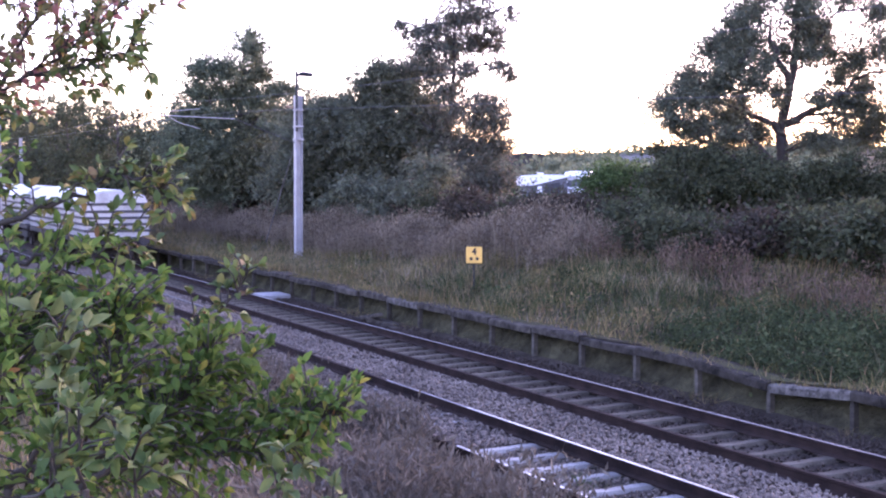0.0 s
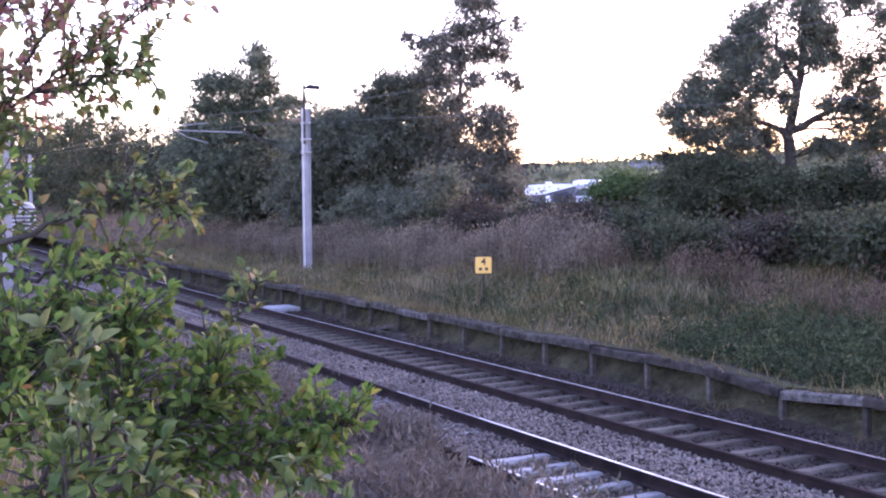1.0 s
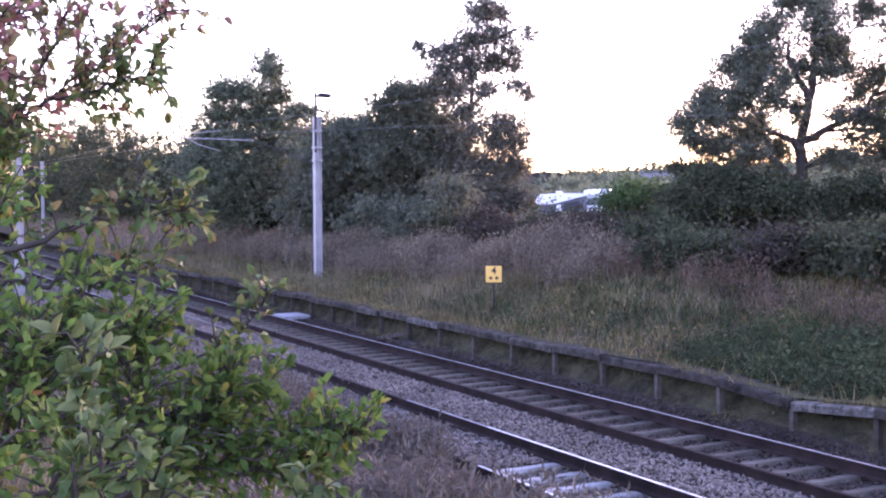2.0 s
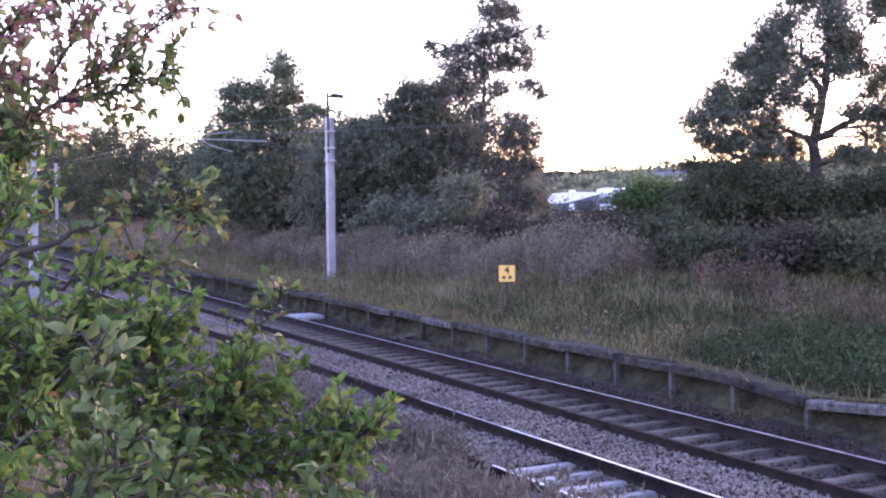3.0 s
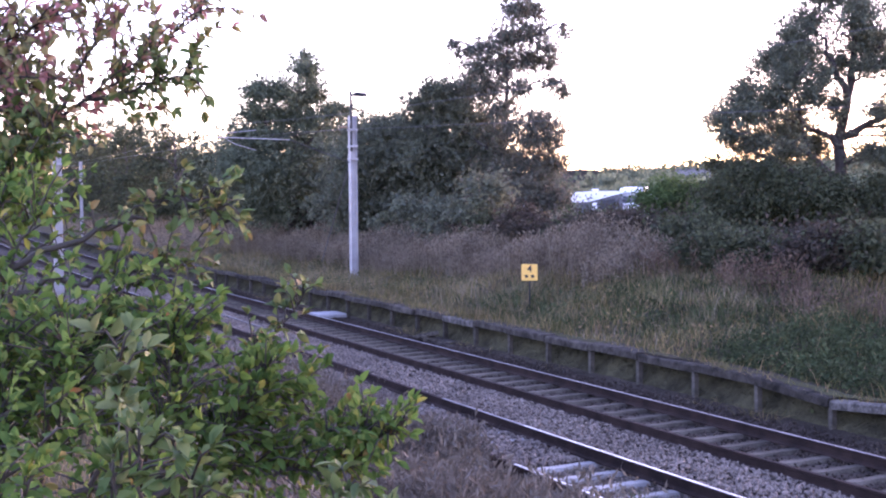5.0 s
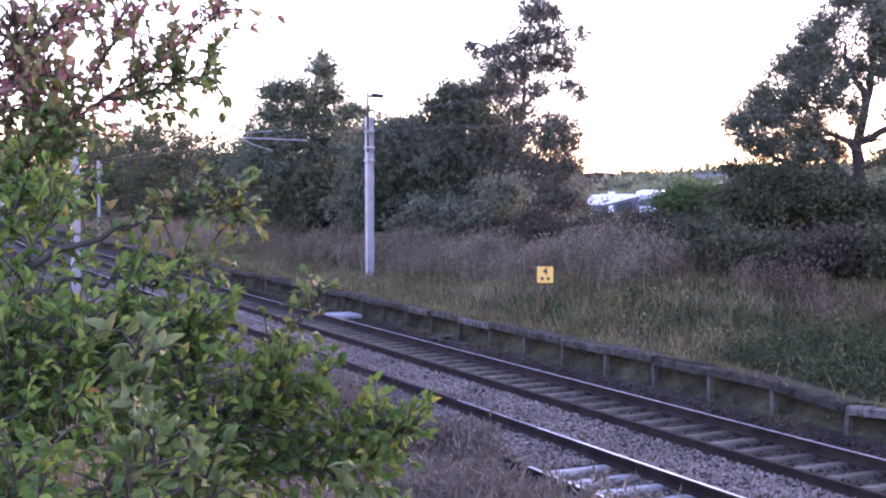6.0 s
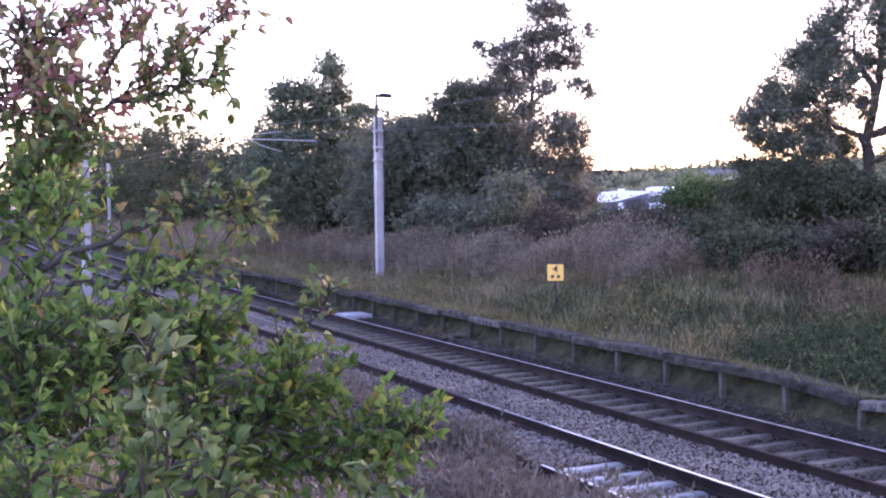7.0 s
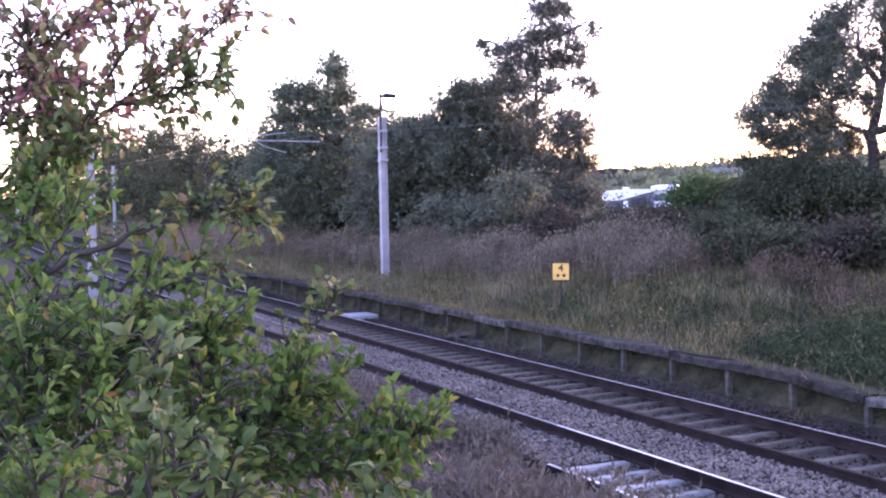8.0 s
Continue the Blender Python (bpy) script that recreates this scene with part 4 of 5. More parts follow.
lobed_tree("tree", 15.25, 45, [(15.38, 4.6), (15.6, 7.05), (15.8, 8.9), (16.0, 10.8)],
           [(10.85, 6.2, 0.8, 0.45), (12.1, 6.3, 1.1, 0.55), (11.9, 7.3, 0.7, 0.55), (13.2, 7.6, 1.1, 0.75), (12.5, 8.2, 0.6, 0.4), (13.5, 9.0, 0.85, 0.65), (14.5, 8.7, 0.9, 0.75), (14.3, 9.8, 0.9, 0.6), (15.6, 9.7, 0.9, 0.7),
            (16.3, 9.0, 1.1, 0.65), (17.3, 9.1, 0.9, 0.8), (18.0, 7.9, 0.8, 0.75), (18.8, 8.3, 0.6, 0.9), (17.7, 6.45, 1.0, 0.4), (12.7, 6.9, 1.1, 0.6), (13.8, 6.9, 0.6, 0.5), (11.1, 5.6, 0.75, 0.25), (13.5, 5.75, 0.8, 0.25),
            (14.6, 5.4, 0.4, 0.3), (17.3, 5.7, 0.6, 0.4), (18.8, 7.0, 0.5, 0.5), (19.3, 5.7, 0.7, 0.7), (14.9, 10.7, 1.0, 0.6), (16.3, 10.7, 1.1, 0.6), (17.7, 10.3, 0.9, 0.6), (20.0, 8.9, 1.0, 0.9), (20.3, 7.5, 1.1, 0.9), (20.8, 5.9, 1.2, 1.0),
            (16.0, 11.6, 1.0, 0.5), (19.2, 9.8, 0.8, 0.6), (14.5, 7.6, 0.45, 0.5), (14.3, 6.4, 0.55, 0.5), (17.5, 7.3, 0.5, 0.6), (16.3, 6.4, 0.5, 0.2), (11.6, 6.7, 0.7, 0.4), (13.0, 8.4, 0.8, 0.5), (16.9, 8.2, 0.7, 0.3), (13.9, 5.9, 0.8, 0.4), (14.9, 6.6, 0.4, 0.6), (14.7, 5.1, 0.7, 0.4), (12.5, 5.5, 0.8, 0.25), (16.0, 5.0, 0.7, 0.3), (15.3, 8.2, 0.6, 0.5), (16.0, 8.0, 0.5, 0.3), (18.4, 6.2, 0.8, 0.5), (17.0, 4.9, 1.0, 0.4), (11.6, 5.2, 0.7, 0.25), (12.9, 5.1, 0.8, 0.3), (13.9, 5.1, 0.7, 0.3), (18.6, 5.2, 0.9, 0.4)],
           L_DARK, "broad open-crowned tree against the evening sky", 17, 0.105, 315, 1.0, 0.0, 0.28,
           [[(15.3, 4.0), (14.2, 5.0), (13.8, 6.8), (13.4, 8.6)], [(15.3, 3.2), (13.6, 4.4), (12.3, 5.0), (10.7, 6.0)], [(15.5, 5.6), (16.6, 6.2), (17.4, 6.6), (18.6, 8.0)], [(15.6, 7.0), (15.0, 8.2), (14.4, 9.8)], [(15.7, 7.6), (16.6, 8.6), (17.4, 9.8)], [(15.4, 5.2), (14.6, 5.8), (13.0, 6.4)]])
grow_tree("tree", 12.4, 46.5, 5.2, 2.4, 1.8, 2.4, L_HEDGE, "small spreading tree at the hedge end", 20, 60, 300, 0.12, 0.7, 0.1, 0.12, 0.6)
grow_tree("tree", 23.0, 44, 10.0, 4.0, 4.0, 3.0, L_DARK, "broad dark tree above the hedge", 18, 110, 330, 0.16, 1.2, 0.1, 0.3, 0.6)


# undergrowth under the trees and along the boundary
rngb = random.Random(21)
for i in range(15):
    p = track(46 - i * 2.1, 10.8 + rngb.uniform(-0.8, 1.0))
    bush("bush", p.x, p.y, rngb.uniform(3.2, 4.8), 1.6, 1.4, L_BRAMBLE if i % 4 == 1 else L_DARK, "dark overgrown bush under the trees", 100 + i)
for i in range(9):
    bx = 11.0 + i * 1.4
    bush("bush", bx, 42.5 - i * 0.55 + rngb.uniform(-0.8, 0.8), rngb.uniform(4.2, 4.9), 1.6, 1.4, L_HEDGE, "dark tangled hedge bush on the bank top", 130 + i, 34, 560, 0.125, 0.65)
for i in range(8):
    s = -14 + i * 3.0
    p = track(s, 11.2 + rngb.uniform(-0.8, 0.8))
    bush("bush", p.x, p.y, rngb.uniform(2.2, 2.75), 1.5, 1.2, L_BRAMBLE if i % 2 else L_HEDGE, "low bramble bush on the bank", 150 + i, 24, 300)
for i in range(8):
    p = track(3.5 + i * 1.9, 10.2 + rngb.uniform(-0.5, 0.5))
    bush("bush", p.x, p.y, rngb.uniform(2.8, 3.3), 1.4, 1.0, L_BRAMBLE if i % 3 else L_HEDGE, "low dark bramble bush on the bank top", 180 + i, 24, 330, 0.12, 0.55)
for i in range(9):
    p = track(-16 + i * 2.1, 9.1 + rngb.uniform(-0.5, 0.6))
    bush("bush", p.x, p.y, rngb.uniform(2.5, 3.2), 1.3, 1.0, L_HEDGE if i % 3 else L_BRAMBLE, "low dark green scrub bush on the bank", 160 + i, 24, 280, 0.13, 0.6)
bush("bush", 10.0, 47.5, 4.3, 2.1, 1.4, L_BRIGHT, "fresh green rounded bush beside the dark hedge", 170, 46, 560, 0.12, 0.75)
bush("bush", 7.6, 50.0, 2.9, 1.1, 0.9, L_BRIGHT, "fresh green low bush", 171, 20, 300, 0.15, 0.6)
# trees along the line in the distance
for i in range(12):
    s = 44 + i * 10.5
    p = track(s, 10.5 + 3 * rngb.random() + (4 if i < 2 else 0))
    grow_tree("tree", p.x, p.y, rngb.uniform(7.5, 9.0) if i < 3 else rngb.uniform(9.0, 12.5), 4.2, 3.6, 2.0, L_HEDGE, "distant dark tree along the railway", 200 + i, 46, 190, 0.29, 1.5, 0, 0.25)
for i in range(7):
    s = 40 + i * 20
    p = track(s, -13 - 4 * rngb.random())
    grow_tree("tree", p.x, p.y, rngb.uniform(8.0, 11.0), 4.0, 3.4, 2.0, L_HEDGE, "distant dark tree on the near side of the railway", 230 + i, 36, 120, 0.38, 1.5, 0, 0.25)
for i in range(10):
    grow_tree("tree", -62 + i * 6.5, 205 + rngb.uniform(-14, 14), rngb.uniform(13, 17), 5.5, 4.0, 3.0, L_MID, "far tree on the skyline", 250 + i, 36, 100, 0.6, 1.9, 0, 0.3)


# ---------------------------------------------------------------- weeds and grass
def weeds(name, n, s0, s1, o0, o1, h0, h1, w, mat, label, seed, lean=0.25, patch=0.0, power=1.0):
    rng = np.random.default_rng(seed)
    ss = s0 + (s1 - s0) * rng.uniform(0, 1, n) ** power
    oo = rng.uniform(o0, o1, n)
    if patch:
        g = np.sin(ss * 0.37 + seed) + np.sin(oo * 0.9 - ss * 0.5) +  np.sin(ss * 0.9 + seed) * np.sin(oo * 1.7 + seed * 2) + 0.6 * np.sin(ss * 2.3 + oo)
        keep = g > rng.uniform(-1, 1, n) * patch
        ss, oo = ss[keep], oo[keep]
    if mat in (G_GREEN, G_STRAW, G_BROWN):  # the low green weeds crowd out the grass in one place
        keep = (((ss + 10.5) / 4.0) ** 2 + ((oo - 4.1) / 1.8) ** 2 > 1) | (rng.uniform(0, 1, len(ss)) < 0.12)
        ss, oo = ss[keep], oo[keep]
    e = oo + CURVE * ss * ss / 2
    gz = ground_z(ss, oo)
    gz = np.where((oo > 2.28) & (oo < 2.9), np.interp(ss, EDGE_S, EDGE_Z), gz)
    P = np.stack([ss * TX + e * NX, 29.33 + ss * TY + e * NY, gz - 0.02], -1)
    hs = rng.uniform(h0, h1, len(P)) * (0.75 + 0.3 * np.sin(ss * 1.1 + oo) * np.sin(oo * 2.1 - ss * 0.6) + 0.15 * np.sin(ss * 3.7 + oo * 2.9))
    v, f = blades(P, hs, w * rng.uniform(0.6, 1.4, len(P)), lean, rng)
    ob = fast_mesh(name, v, f, mat)
    return tagged(ob, label, "grass", kind="stuff")


weeds("grass", 60000, -24, 50, 2.55, 9.5, 0.15, 0.45, 0.02, G_GREEN, "rough green and straw grass on the bank", 31, 0.55, 0, 1.3)
weeds("straw_grass", 22000, -22, 40, 3.0, 9.0, 0.3, 0.7, 0.013, G_STRAW, "pale dry grass tufts on the bank", 32, 0.4, 1.2, 1.2)
weeds("brown_grass", 11000, -5, 45, 2.6, 9.5, 0.25, 0.65, 0.016, G_BROWN, "brown dead grass on the bank", 36, 0.5, 1.0, 1.2)
weeds("low_weeds", 22000, -24, 6, 3.4, 11, 0.15, 0.45, 0.05, G_NETTLE, "low dark green weeds on the bank", 33, 0.7, 0.8)
weeds("foot_weeds", 15000, -22, 45, 2.0, 2.27, 0.12, 0.42, 0.016, G_GREEN, "weeds under the platform edge", 38, 0.8, 0.7)
weeds("coping_grass", 13000, -24, 45, 2.3, 2.9, 0.08, 0.24, 0.014, G_GREEN, "grass hanging over the platform edge", 37, 0.9, 0.8)


def broad_weeds(name, n, s0, s1, o0, o1, label, seed, mat):
    """Clumps of small broad leaves low on the bank."""
    rng = np.random.default_rng(seed)
    m = n // 40
    cs, co = rng.uniform(s0, s1, m), rng.uniform(o0, o1, m)
    ch = rng.uniform(0.15, 0.55, m)
    idx = rng.integers(0, m, n)
    d = rng.normal(0, 0.22, (n, 2))
    ss, oo = cs[idx] + d[:, 0], np.maximum(2.5, co[idx] + d[:, 1])
    e = oo + CURVE * ss * ss / 2
    z = ground_z(ss, oo) + ch[idx] * rng.uniform(0.1, 1, n) * np.exp(-(d ** 2).sum(1) / 0.12)
    P = np.stack([ss * TX + e * NX, 29.33 + ss * TY + e * NY, z], -1)
    v, f = scatter(LEAF_S, P, rng.normal(0, 1, P.shape), rng.normal(0, 0.5, P.shape) + np.array([0, 0, 1.0]), rng.uniform(0.04, 0.1, n))
    tagged(fast_mesh(name, v, f, mat), label, "weeds", kind="stuff")


broad_weeds("dock_and_nettles", 22000, -22, 32, 2.9, 9.5, "clumps of broad-leaved weeds in the grass", 51, G_NETTLE)
broad_weeds("nettle_patch", 20000, -14.5, -6.5, 2.6, 5.7, "dense patch of low dark green weeds", 53, G_NETTLE)
broad_weeds("yellow_weeds", 4500, -14, 30, 2.9, 8.0, "clumps of yellowing weeds in the grass", 52, G_GREEN)


def stalks(name, n, s0, s1, o0, o1, h0, h1, label, seed, mat=None, zig=0.12):
    """Tall dead stalks with feathery tops: thin stems and many short side pieces."""
    rng = np.random.default_rng(seed)
    ss, oo = rng.uniform(s0, s1, n), rng.uniform(o0, o1, n)
    e = oo + CURVE * ss * ss / 2
    P = np.stack([ss * TX + e * NX, 29.33 + ss * TY + e * NY, ground_z(ss, oo) - 0.03], -1)
    hs = rng.uniform(h0, h1, n) * (0.85 + 0.2 * np.sin(ss * 0.8 + seed))
    v1, f1 = blades(P, hs, rng.uniform(0.012, 0.022, n), zig, rng)
    k = 11
    Q = np.repeat(P, k, 0)
    u = rng.uniform(0.3, 1.0, n * k)
    Q[:, 2] += np.repeat(hs, k) * u
    Q[:, :2] += rng.normal(0, 0.06, (n * k, 2))
    A = rng.normal(0, 0.6, (n * k, 3)) + np.array([0, 0, 0.7])
    v2, f2 = scatter(LEAF_T, Q, A, rng.normal(0, 1, Q.shape), rng.uniform(0.06, 0.15, n * k))
    ob = fast_mesh(name, np.concatenate([v1, v2]), np.concatenate([f1, f2 + len(v1)]), mat or G_BROWN)
    return tagged(ob, label, "weeds", kind="stuff")


stalks("dead_willowherb", 7000, 2, 40, 6.5, 9.2, 0.85, 1.5, "mauve-brown dead willowherb stalks along the bank top", 41)
for i, (cs, co) in enumerate([(1.1, 8.0), (-1.9, 7.7), (-3.2, 7.2), (-4.4, 7.3), (-6.0, 6.6), (-7.9, 6.6), (-9.6, 6.3), (-11.4, 6.0)]):
    stalks("dead_willowherb", 36, cs - 0.7, cs + 0.7, co - 0.5, co + 0.5, 0.7, 1.5, "clump of reddish-brown dead stalks before the hedge", 420 + i, G_RUST)
stalks("dead_willowherb", 1800, 40, 95, 4.0, 9.0, 0.7, 1.3, "brown dead stalks along the distant bank", 43)
stalks("trackside_weeds", 3800, -17.5, -4, -7.4, -5.2, 0.7, 1.4, "dry brown weeds crowding the siding rail", 47, G_DRY, 0.25)
stalks("railside_weeds", 2600, -12.6, -3.5, -5.8, -4.6, 0.6, 1.2, "dry brown weeds leaning over the siding rail", 50, G_DRY, 0.25)
stalks("dry_weeds", 4200, -21.5, -10.5, -10.0, -5.3, 0.4, 0.95, "dry brown weeds on the near bank", 44, G_DRY, 0.25)
weeds("bank_grass", 9000, -34, -18, -15, -9.5, 0.1, 0.35, 0.014, G_GREEN, "rough grass on the near bank top", 49, 0.6)
weeds("near_grass", 9000, -23, 10, -11.5, -5.3, 0.2, 0.5, 0.012, G_STRAW, "dry grass on the near bank", 45, 0.5)
weeds("rail_weed", 160, -14.0, -13.45, -3.35, -2.75, 0.1, 0.26, 0.03, G_NETTLE, "small green weed between the siding rails", 48, 0.8)
weeds("ballast_weeds", 500, -17, 25, -5.3, -3.6, 0.08, 0.28, 0.012, G_GREEN, "small weeds between the sleepers", 46, 0.6, 0.5)


# ---------------------------------------------------------------- beyond the bank
def caravan(x, y, yaw, label, length=5.6):
    s, off = to_line(x, y)
    gz = float(ground_z(s, off))
    root = new("caravan")
    root.matrix_world = Matrix.Translation((x, y, gz)) @ pose(0, 0, 0, 0, 0, yaw)
    tagged(root, label, "caravan", "caravans in the field")
    L = length / 2
    bm = bmesh.new()
    sec = [(-L, 0.45), (-L - 0.12, 1.2), (-L + 0.35, 2.2), (-L + 0.9, 2.5), (L - 0.7, 2.55), (L - 0.15, 2.1), (L, 1.2), (L - 0.1, 0.45)]
    a = [bm.verts.new((px, -1.1, pz)) for px, pz in sec]
    b = [bm.verts.new((px, 1.1, pz)) for px, pz in sec]
    bm.faces.new(a)
    bm.faces.new(b[::-1])
    for k in range(len(sec)):
        bm.faces.new((a[k], b[k], b[(k + 1) % len(sec)], a[(k + 1) % len(sec)]))
    bmesh.ops.recalc_face_normals(bm, faces=bm.faces[:])
    bmesh.ops.bevel(bm, geom=bm.edges[:], offset=0.06, segments=2, affect="EDGES")
    part("shell", bm, M_WHITE, root)
    for wx in (-1.7, -0.1, 1.5):
        part("window", box(bmesh.new(), wx - 0.5, wx + 0.5, -1.13, -1.1, 1.35, 1.95, 0.01), M_GLASS_DARK, root)
    for e in (-1, 1):
        part("wheel", tube(bmesh.new(), [(0.2, e * 0.9, 0.32), (0.2, e * 1.08, 0.32)], 0.32, 16), M_BLACK, root)
    return root


caravan(28.0, 98, 20, "white caravan glimpsed through the hedge", 5.0)
caravan(6.9, 108, 10, "white caravan glimpsed under the trees", 4.6)


def prism(bm, outline, y0, y1):
    """A solid from an outline in x and z, drawn out along y."""
    a = [bm.verts.new((x, y0, z)) for x, z in outline]
    b = [bm.verts.new((x, y1, z)) for x, z in outline]
    bm.faces.new(a)
    bm.faces.new(b[::-1])
    for k in range(len(outline)):
        bm.faces.new((a[k], b[k], b[(k + 1) % len(outline)], a[(k + 1) % len(outline)]))
    bmesh.ops.recalc_face_normals(bm, faces=bm.faces[:])
    return bm


def awning():
    root = new("awning_tent")
    s, off = to_line(18.2, 110)
    root.matrix_world = Matrix.Translation((18.2, 110, float(ground_z(s, off)))) @ pose(0, 0, 0, 0, 0, -4)
    tagged(root, "white-roofed grey awning beside a camper van", "tent")
    part("roof", prism(bmesh.new(), [(-4.6, 1.55), (-4.35, 2.3), (-2.4, 2.42), (0.0, 2.4), (0.0, 2.24), (-1.4, 1.9), (-2.9, 1.5), (-4.2, 1.42)], -1.5, 1.5), M_WHITE, root)
    part("ridge_bag", box(bmesh.new(), -2.7, -2.1, -0.3, 0.3, 2.42, 2.6, 0.06), M_WHITE, root)
    part("wall", prism(bmesh.new(), [(-4.0, 0), (-4.0, 1.4), (-2.9, 1.45), (-1.4, 1.85), (-0.1, 2.18), (-0.1, 0)], -1.3, 1.3), M_GREYPANEL, root)
    part("side_flap", box(bmesh.new(), -2.75, -2.3, -1.36, -1.31, 0, 1.4, 0.01), M_WHITE, root)
    part("door", prism(bmesh.new(), [(-2.05, 0), (-2.05, 1.55), (-0.75, 1.75), (-0.65, 0)], -1.35, -1.31), M_TENTDOOR, root, "dark grey mesh door")


def camper_van():
    root = new("camper_van")
    s, off = to_line(19.3, 110)
    root.matrix_world = Matrix.Translation((19.3, 110.5, float(ground_z(s, off)))) @ pose(0, 0, 0, 0, 0, -22)
    tagged(root, "white camper van parked nose-on beside the awning", "van")
    bm = bmesh.new()
    side = [(-1.9, 0.4), (-1.95, 1.0), (-1.3, 1.3), (-0.75, 2.05), (-1.1, 2.35), (-0.6, 2.75), (3.6, 2.8), (3.7, 0.4)]
    a = [bm.verts.new((-1.1, y, z)) for y, z in side]
    b = [bm.verts.new((1.1, y, z)) for y, z in side]
    bm.faces.new(a)
    bm.faces.new(b[::-1])
    for k in range(len(side)):
        bm.faces.new((a[k], b[k], b[(k + 1) % len(side)], a[(k + 1) % len(side)]))
    bmesh.ops.recalc_face_normals(bm, faces=bm.faces[:])
    bmesh.ops.bevel(bm, geom=bm.edges[:], offset=0.07, segments=2, affect="EDGES")
    part("body", bm, M_WHITE, root)
    bm = bmesh.new()
    q = [bm.verts.new(p) for p in ((-0.85, -1.26, 1.4), (0.85, -1.26, 1.4), (0.7, -0.85, 1.98), (-0.7, -0.85, 1.98), (-0.85, -1.2, 1.36), (0.85, -1.2, 1.36), (0.7, -0.79, 1.94), (-0.7, -0.79, 1.94))]
    for f in ((0, 1, 2, 3), (7, 6, 5, 4), (0, 4, 5, 1), (1, 5, 6, 2), (2, 6, 7, 3), (3, 7, 4, 0)):
        bm.faces.new([q[k] for k in f])
    part("windscreen", bm, M_GREYPANEL, root, "grey windscreen")
    for x in (-0.75, 0.75):
        part("headlight", tube(bmesh.new(), [(x, -1.9, 0.98), (x, -2.0, 0.98)], [0.2, 0.17], 14), M_WHITE, root)
    part("bumper", box(bmesh.new(), -1.08, 1.08, -2.05, -1.85, 0.45, 0.75, 0.04), M_BLACK, root)
    for y in (0.3, 1.5, 2.7):
        part("side_window", box(bmesh.new(), 1.08, 1.13, y - 0.4, y + 0.4, 1.5, 2.1, 0.01), M_GLASS_DARK, root)
    for x in (-1, 1):
        for y in (-1.1, 2.4):
            part("wheel", tube(bmesh.new(), [(x * 0.9, y, 0.34), (x * 1.1, y, 0.34)], 0.34, 16), M_BLACK, root)


awning()
camper_van()


def barn():
    root = new("barn")
    s, off = to_line(38.5, 300)
    root.matrix_world = Matrix.Translation((38.5, 300, float(ground_z(s, off)))) @ pose(0, 0, 0, 0, 0, 3)
    tagged(root, "low dark-roofed barn among far hedges", "barn")
    part("wall", box(bmesh.new(), -3, 4.5, -3, 3, -0.5, 5.3, 0.05), M_TIMBER, root)
    part("roof", prism(bmesh.new(), [(-3.4, 5.3), (-3.2, 5.75), (0.8, 6.0), (4.9, 5.7), (5.0, 5.3)], -3.4, 3.4), M_DARKMETAL, root)


barn()


def shed():
    root = new("farm_shed")
    s, off = to_line(88.9, 400)
    root.matrix_world = Matrix.Translation((88.9, 400, float(ground_z(s, off)))) @ pose(0, 0, 0, 0, 0, 5)
    tagged(root, "pale grey flat-roofed shed on the far hill", "shed")
    part("wall", box(bmesh.new(), -4.5, 4.5, -4, 4, -0.5, 3.0, 0.05), M_SHED, root)
    part("roof", box(bmesh.new(), -4.8, 4.8, -4.3, 4.3, 3.0, 3.4, 0.1), M_GREYPANEL, root)


shed()


def far_hedges():
    rng = np.random.default_rng(77)
    P = []
    for (x0, y0, x1, y1, h, n) in ((20, 180, 70, 170, 2.5, 2600), (28, 291, 48, 290, 5.6, 420), (10, 420, 160, 390, 4.5, 2600), (-20, 620, 260, 560, 5.0, 5200), (-200, 300, 0, 420, 8.0, 4200), (150, 420, 420, 300, 8.0, 4200)):
        u = rng.uniform(0, 1, n)
        x, y = x0 + (x1 - x0) * u + rng.normal(0, 1.5, n), y0 + (y1 - y0) * u + rng.normal(0, 2.5, n)
        hh = h * (0.65 + 0.35 * np.sin(u * 41 + x0) * np.sin(u * 97))
        s = x * TX + (y - 29.33) * TY
        off = x * NX + (y - 29.33) * NY - CURVE * s * s / 2
        z = ground_z(s, off) + rng.uniform(0, 1, n) * hh
        P.append(np.stack([x, y, z], -1))
    n = 15000
    y = rng.uniform(190, 640, n)
    x = rng.uniform(-0.02, 0.4, n) * y
    s = x * TX + (y - 29.33) * TY
    off = x * NX + (y - 29.33) * NY - CURVE * s * s / 2
    P.append(np.stack([x, y, ground_z(s, off) + rng.uniform(0, 1, n) ** 2 * 1.6], -1))
    P = np.concatenate(P)
    v, f = scatter(LEAF_S, P, rng.normal(0, 1, P.shape), rng.normal(0, 1, P.shape), rng.uniform(0.9, 2.4, len(P)))
    tagged(fast_mesh("far_hedges", v, f, L_MID), "far green hedges and scrub on the hill", "hedge", kind="stuff")


far_hedges()

# ---------------------------------------------------------------- apple bush on the near bank
APPLE = new("apple_bush")
APPLE.location = (-1.5, 4.1, 1.95)
tagged(APPLE, "overgrown apple bush with green and autumn-tinted leaves", "bush")
BRANCHES = []


def leaf_mesh():
    """One oval leaf with a raised rim, bent midrib and short stalk."""
    tv, tf = LEAF_O
    verts = [tuple(v) for v in tv] + [(0.012, -0.25, 0.03), (-0.012, -0.25, 0.03)]
    faces = [tuple(int(k) for k in f) for f in tf] + [(0, 9, 10)]
    me = bpy.data.meshes.new("leaf")
    me.from_pydata(verts, [], faces)
    me.polygons.foreach_set("use_smooth", [True] * len(faces))
    me.materials.append(L_APPLE_SINGLE)
    return me


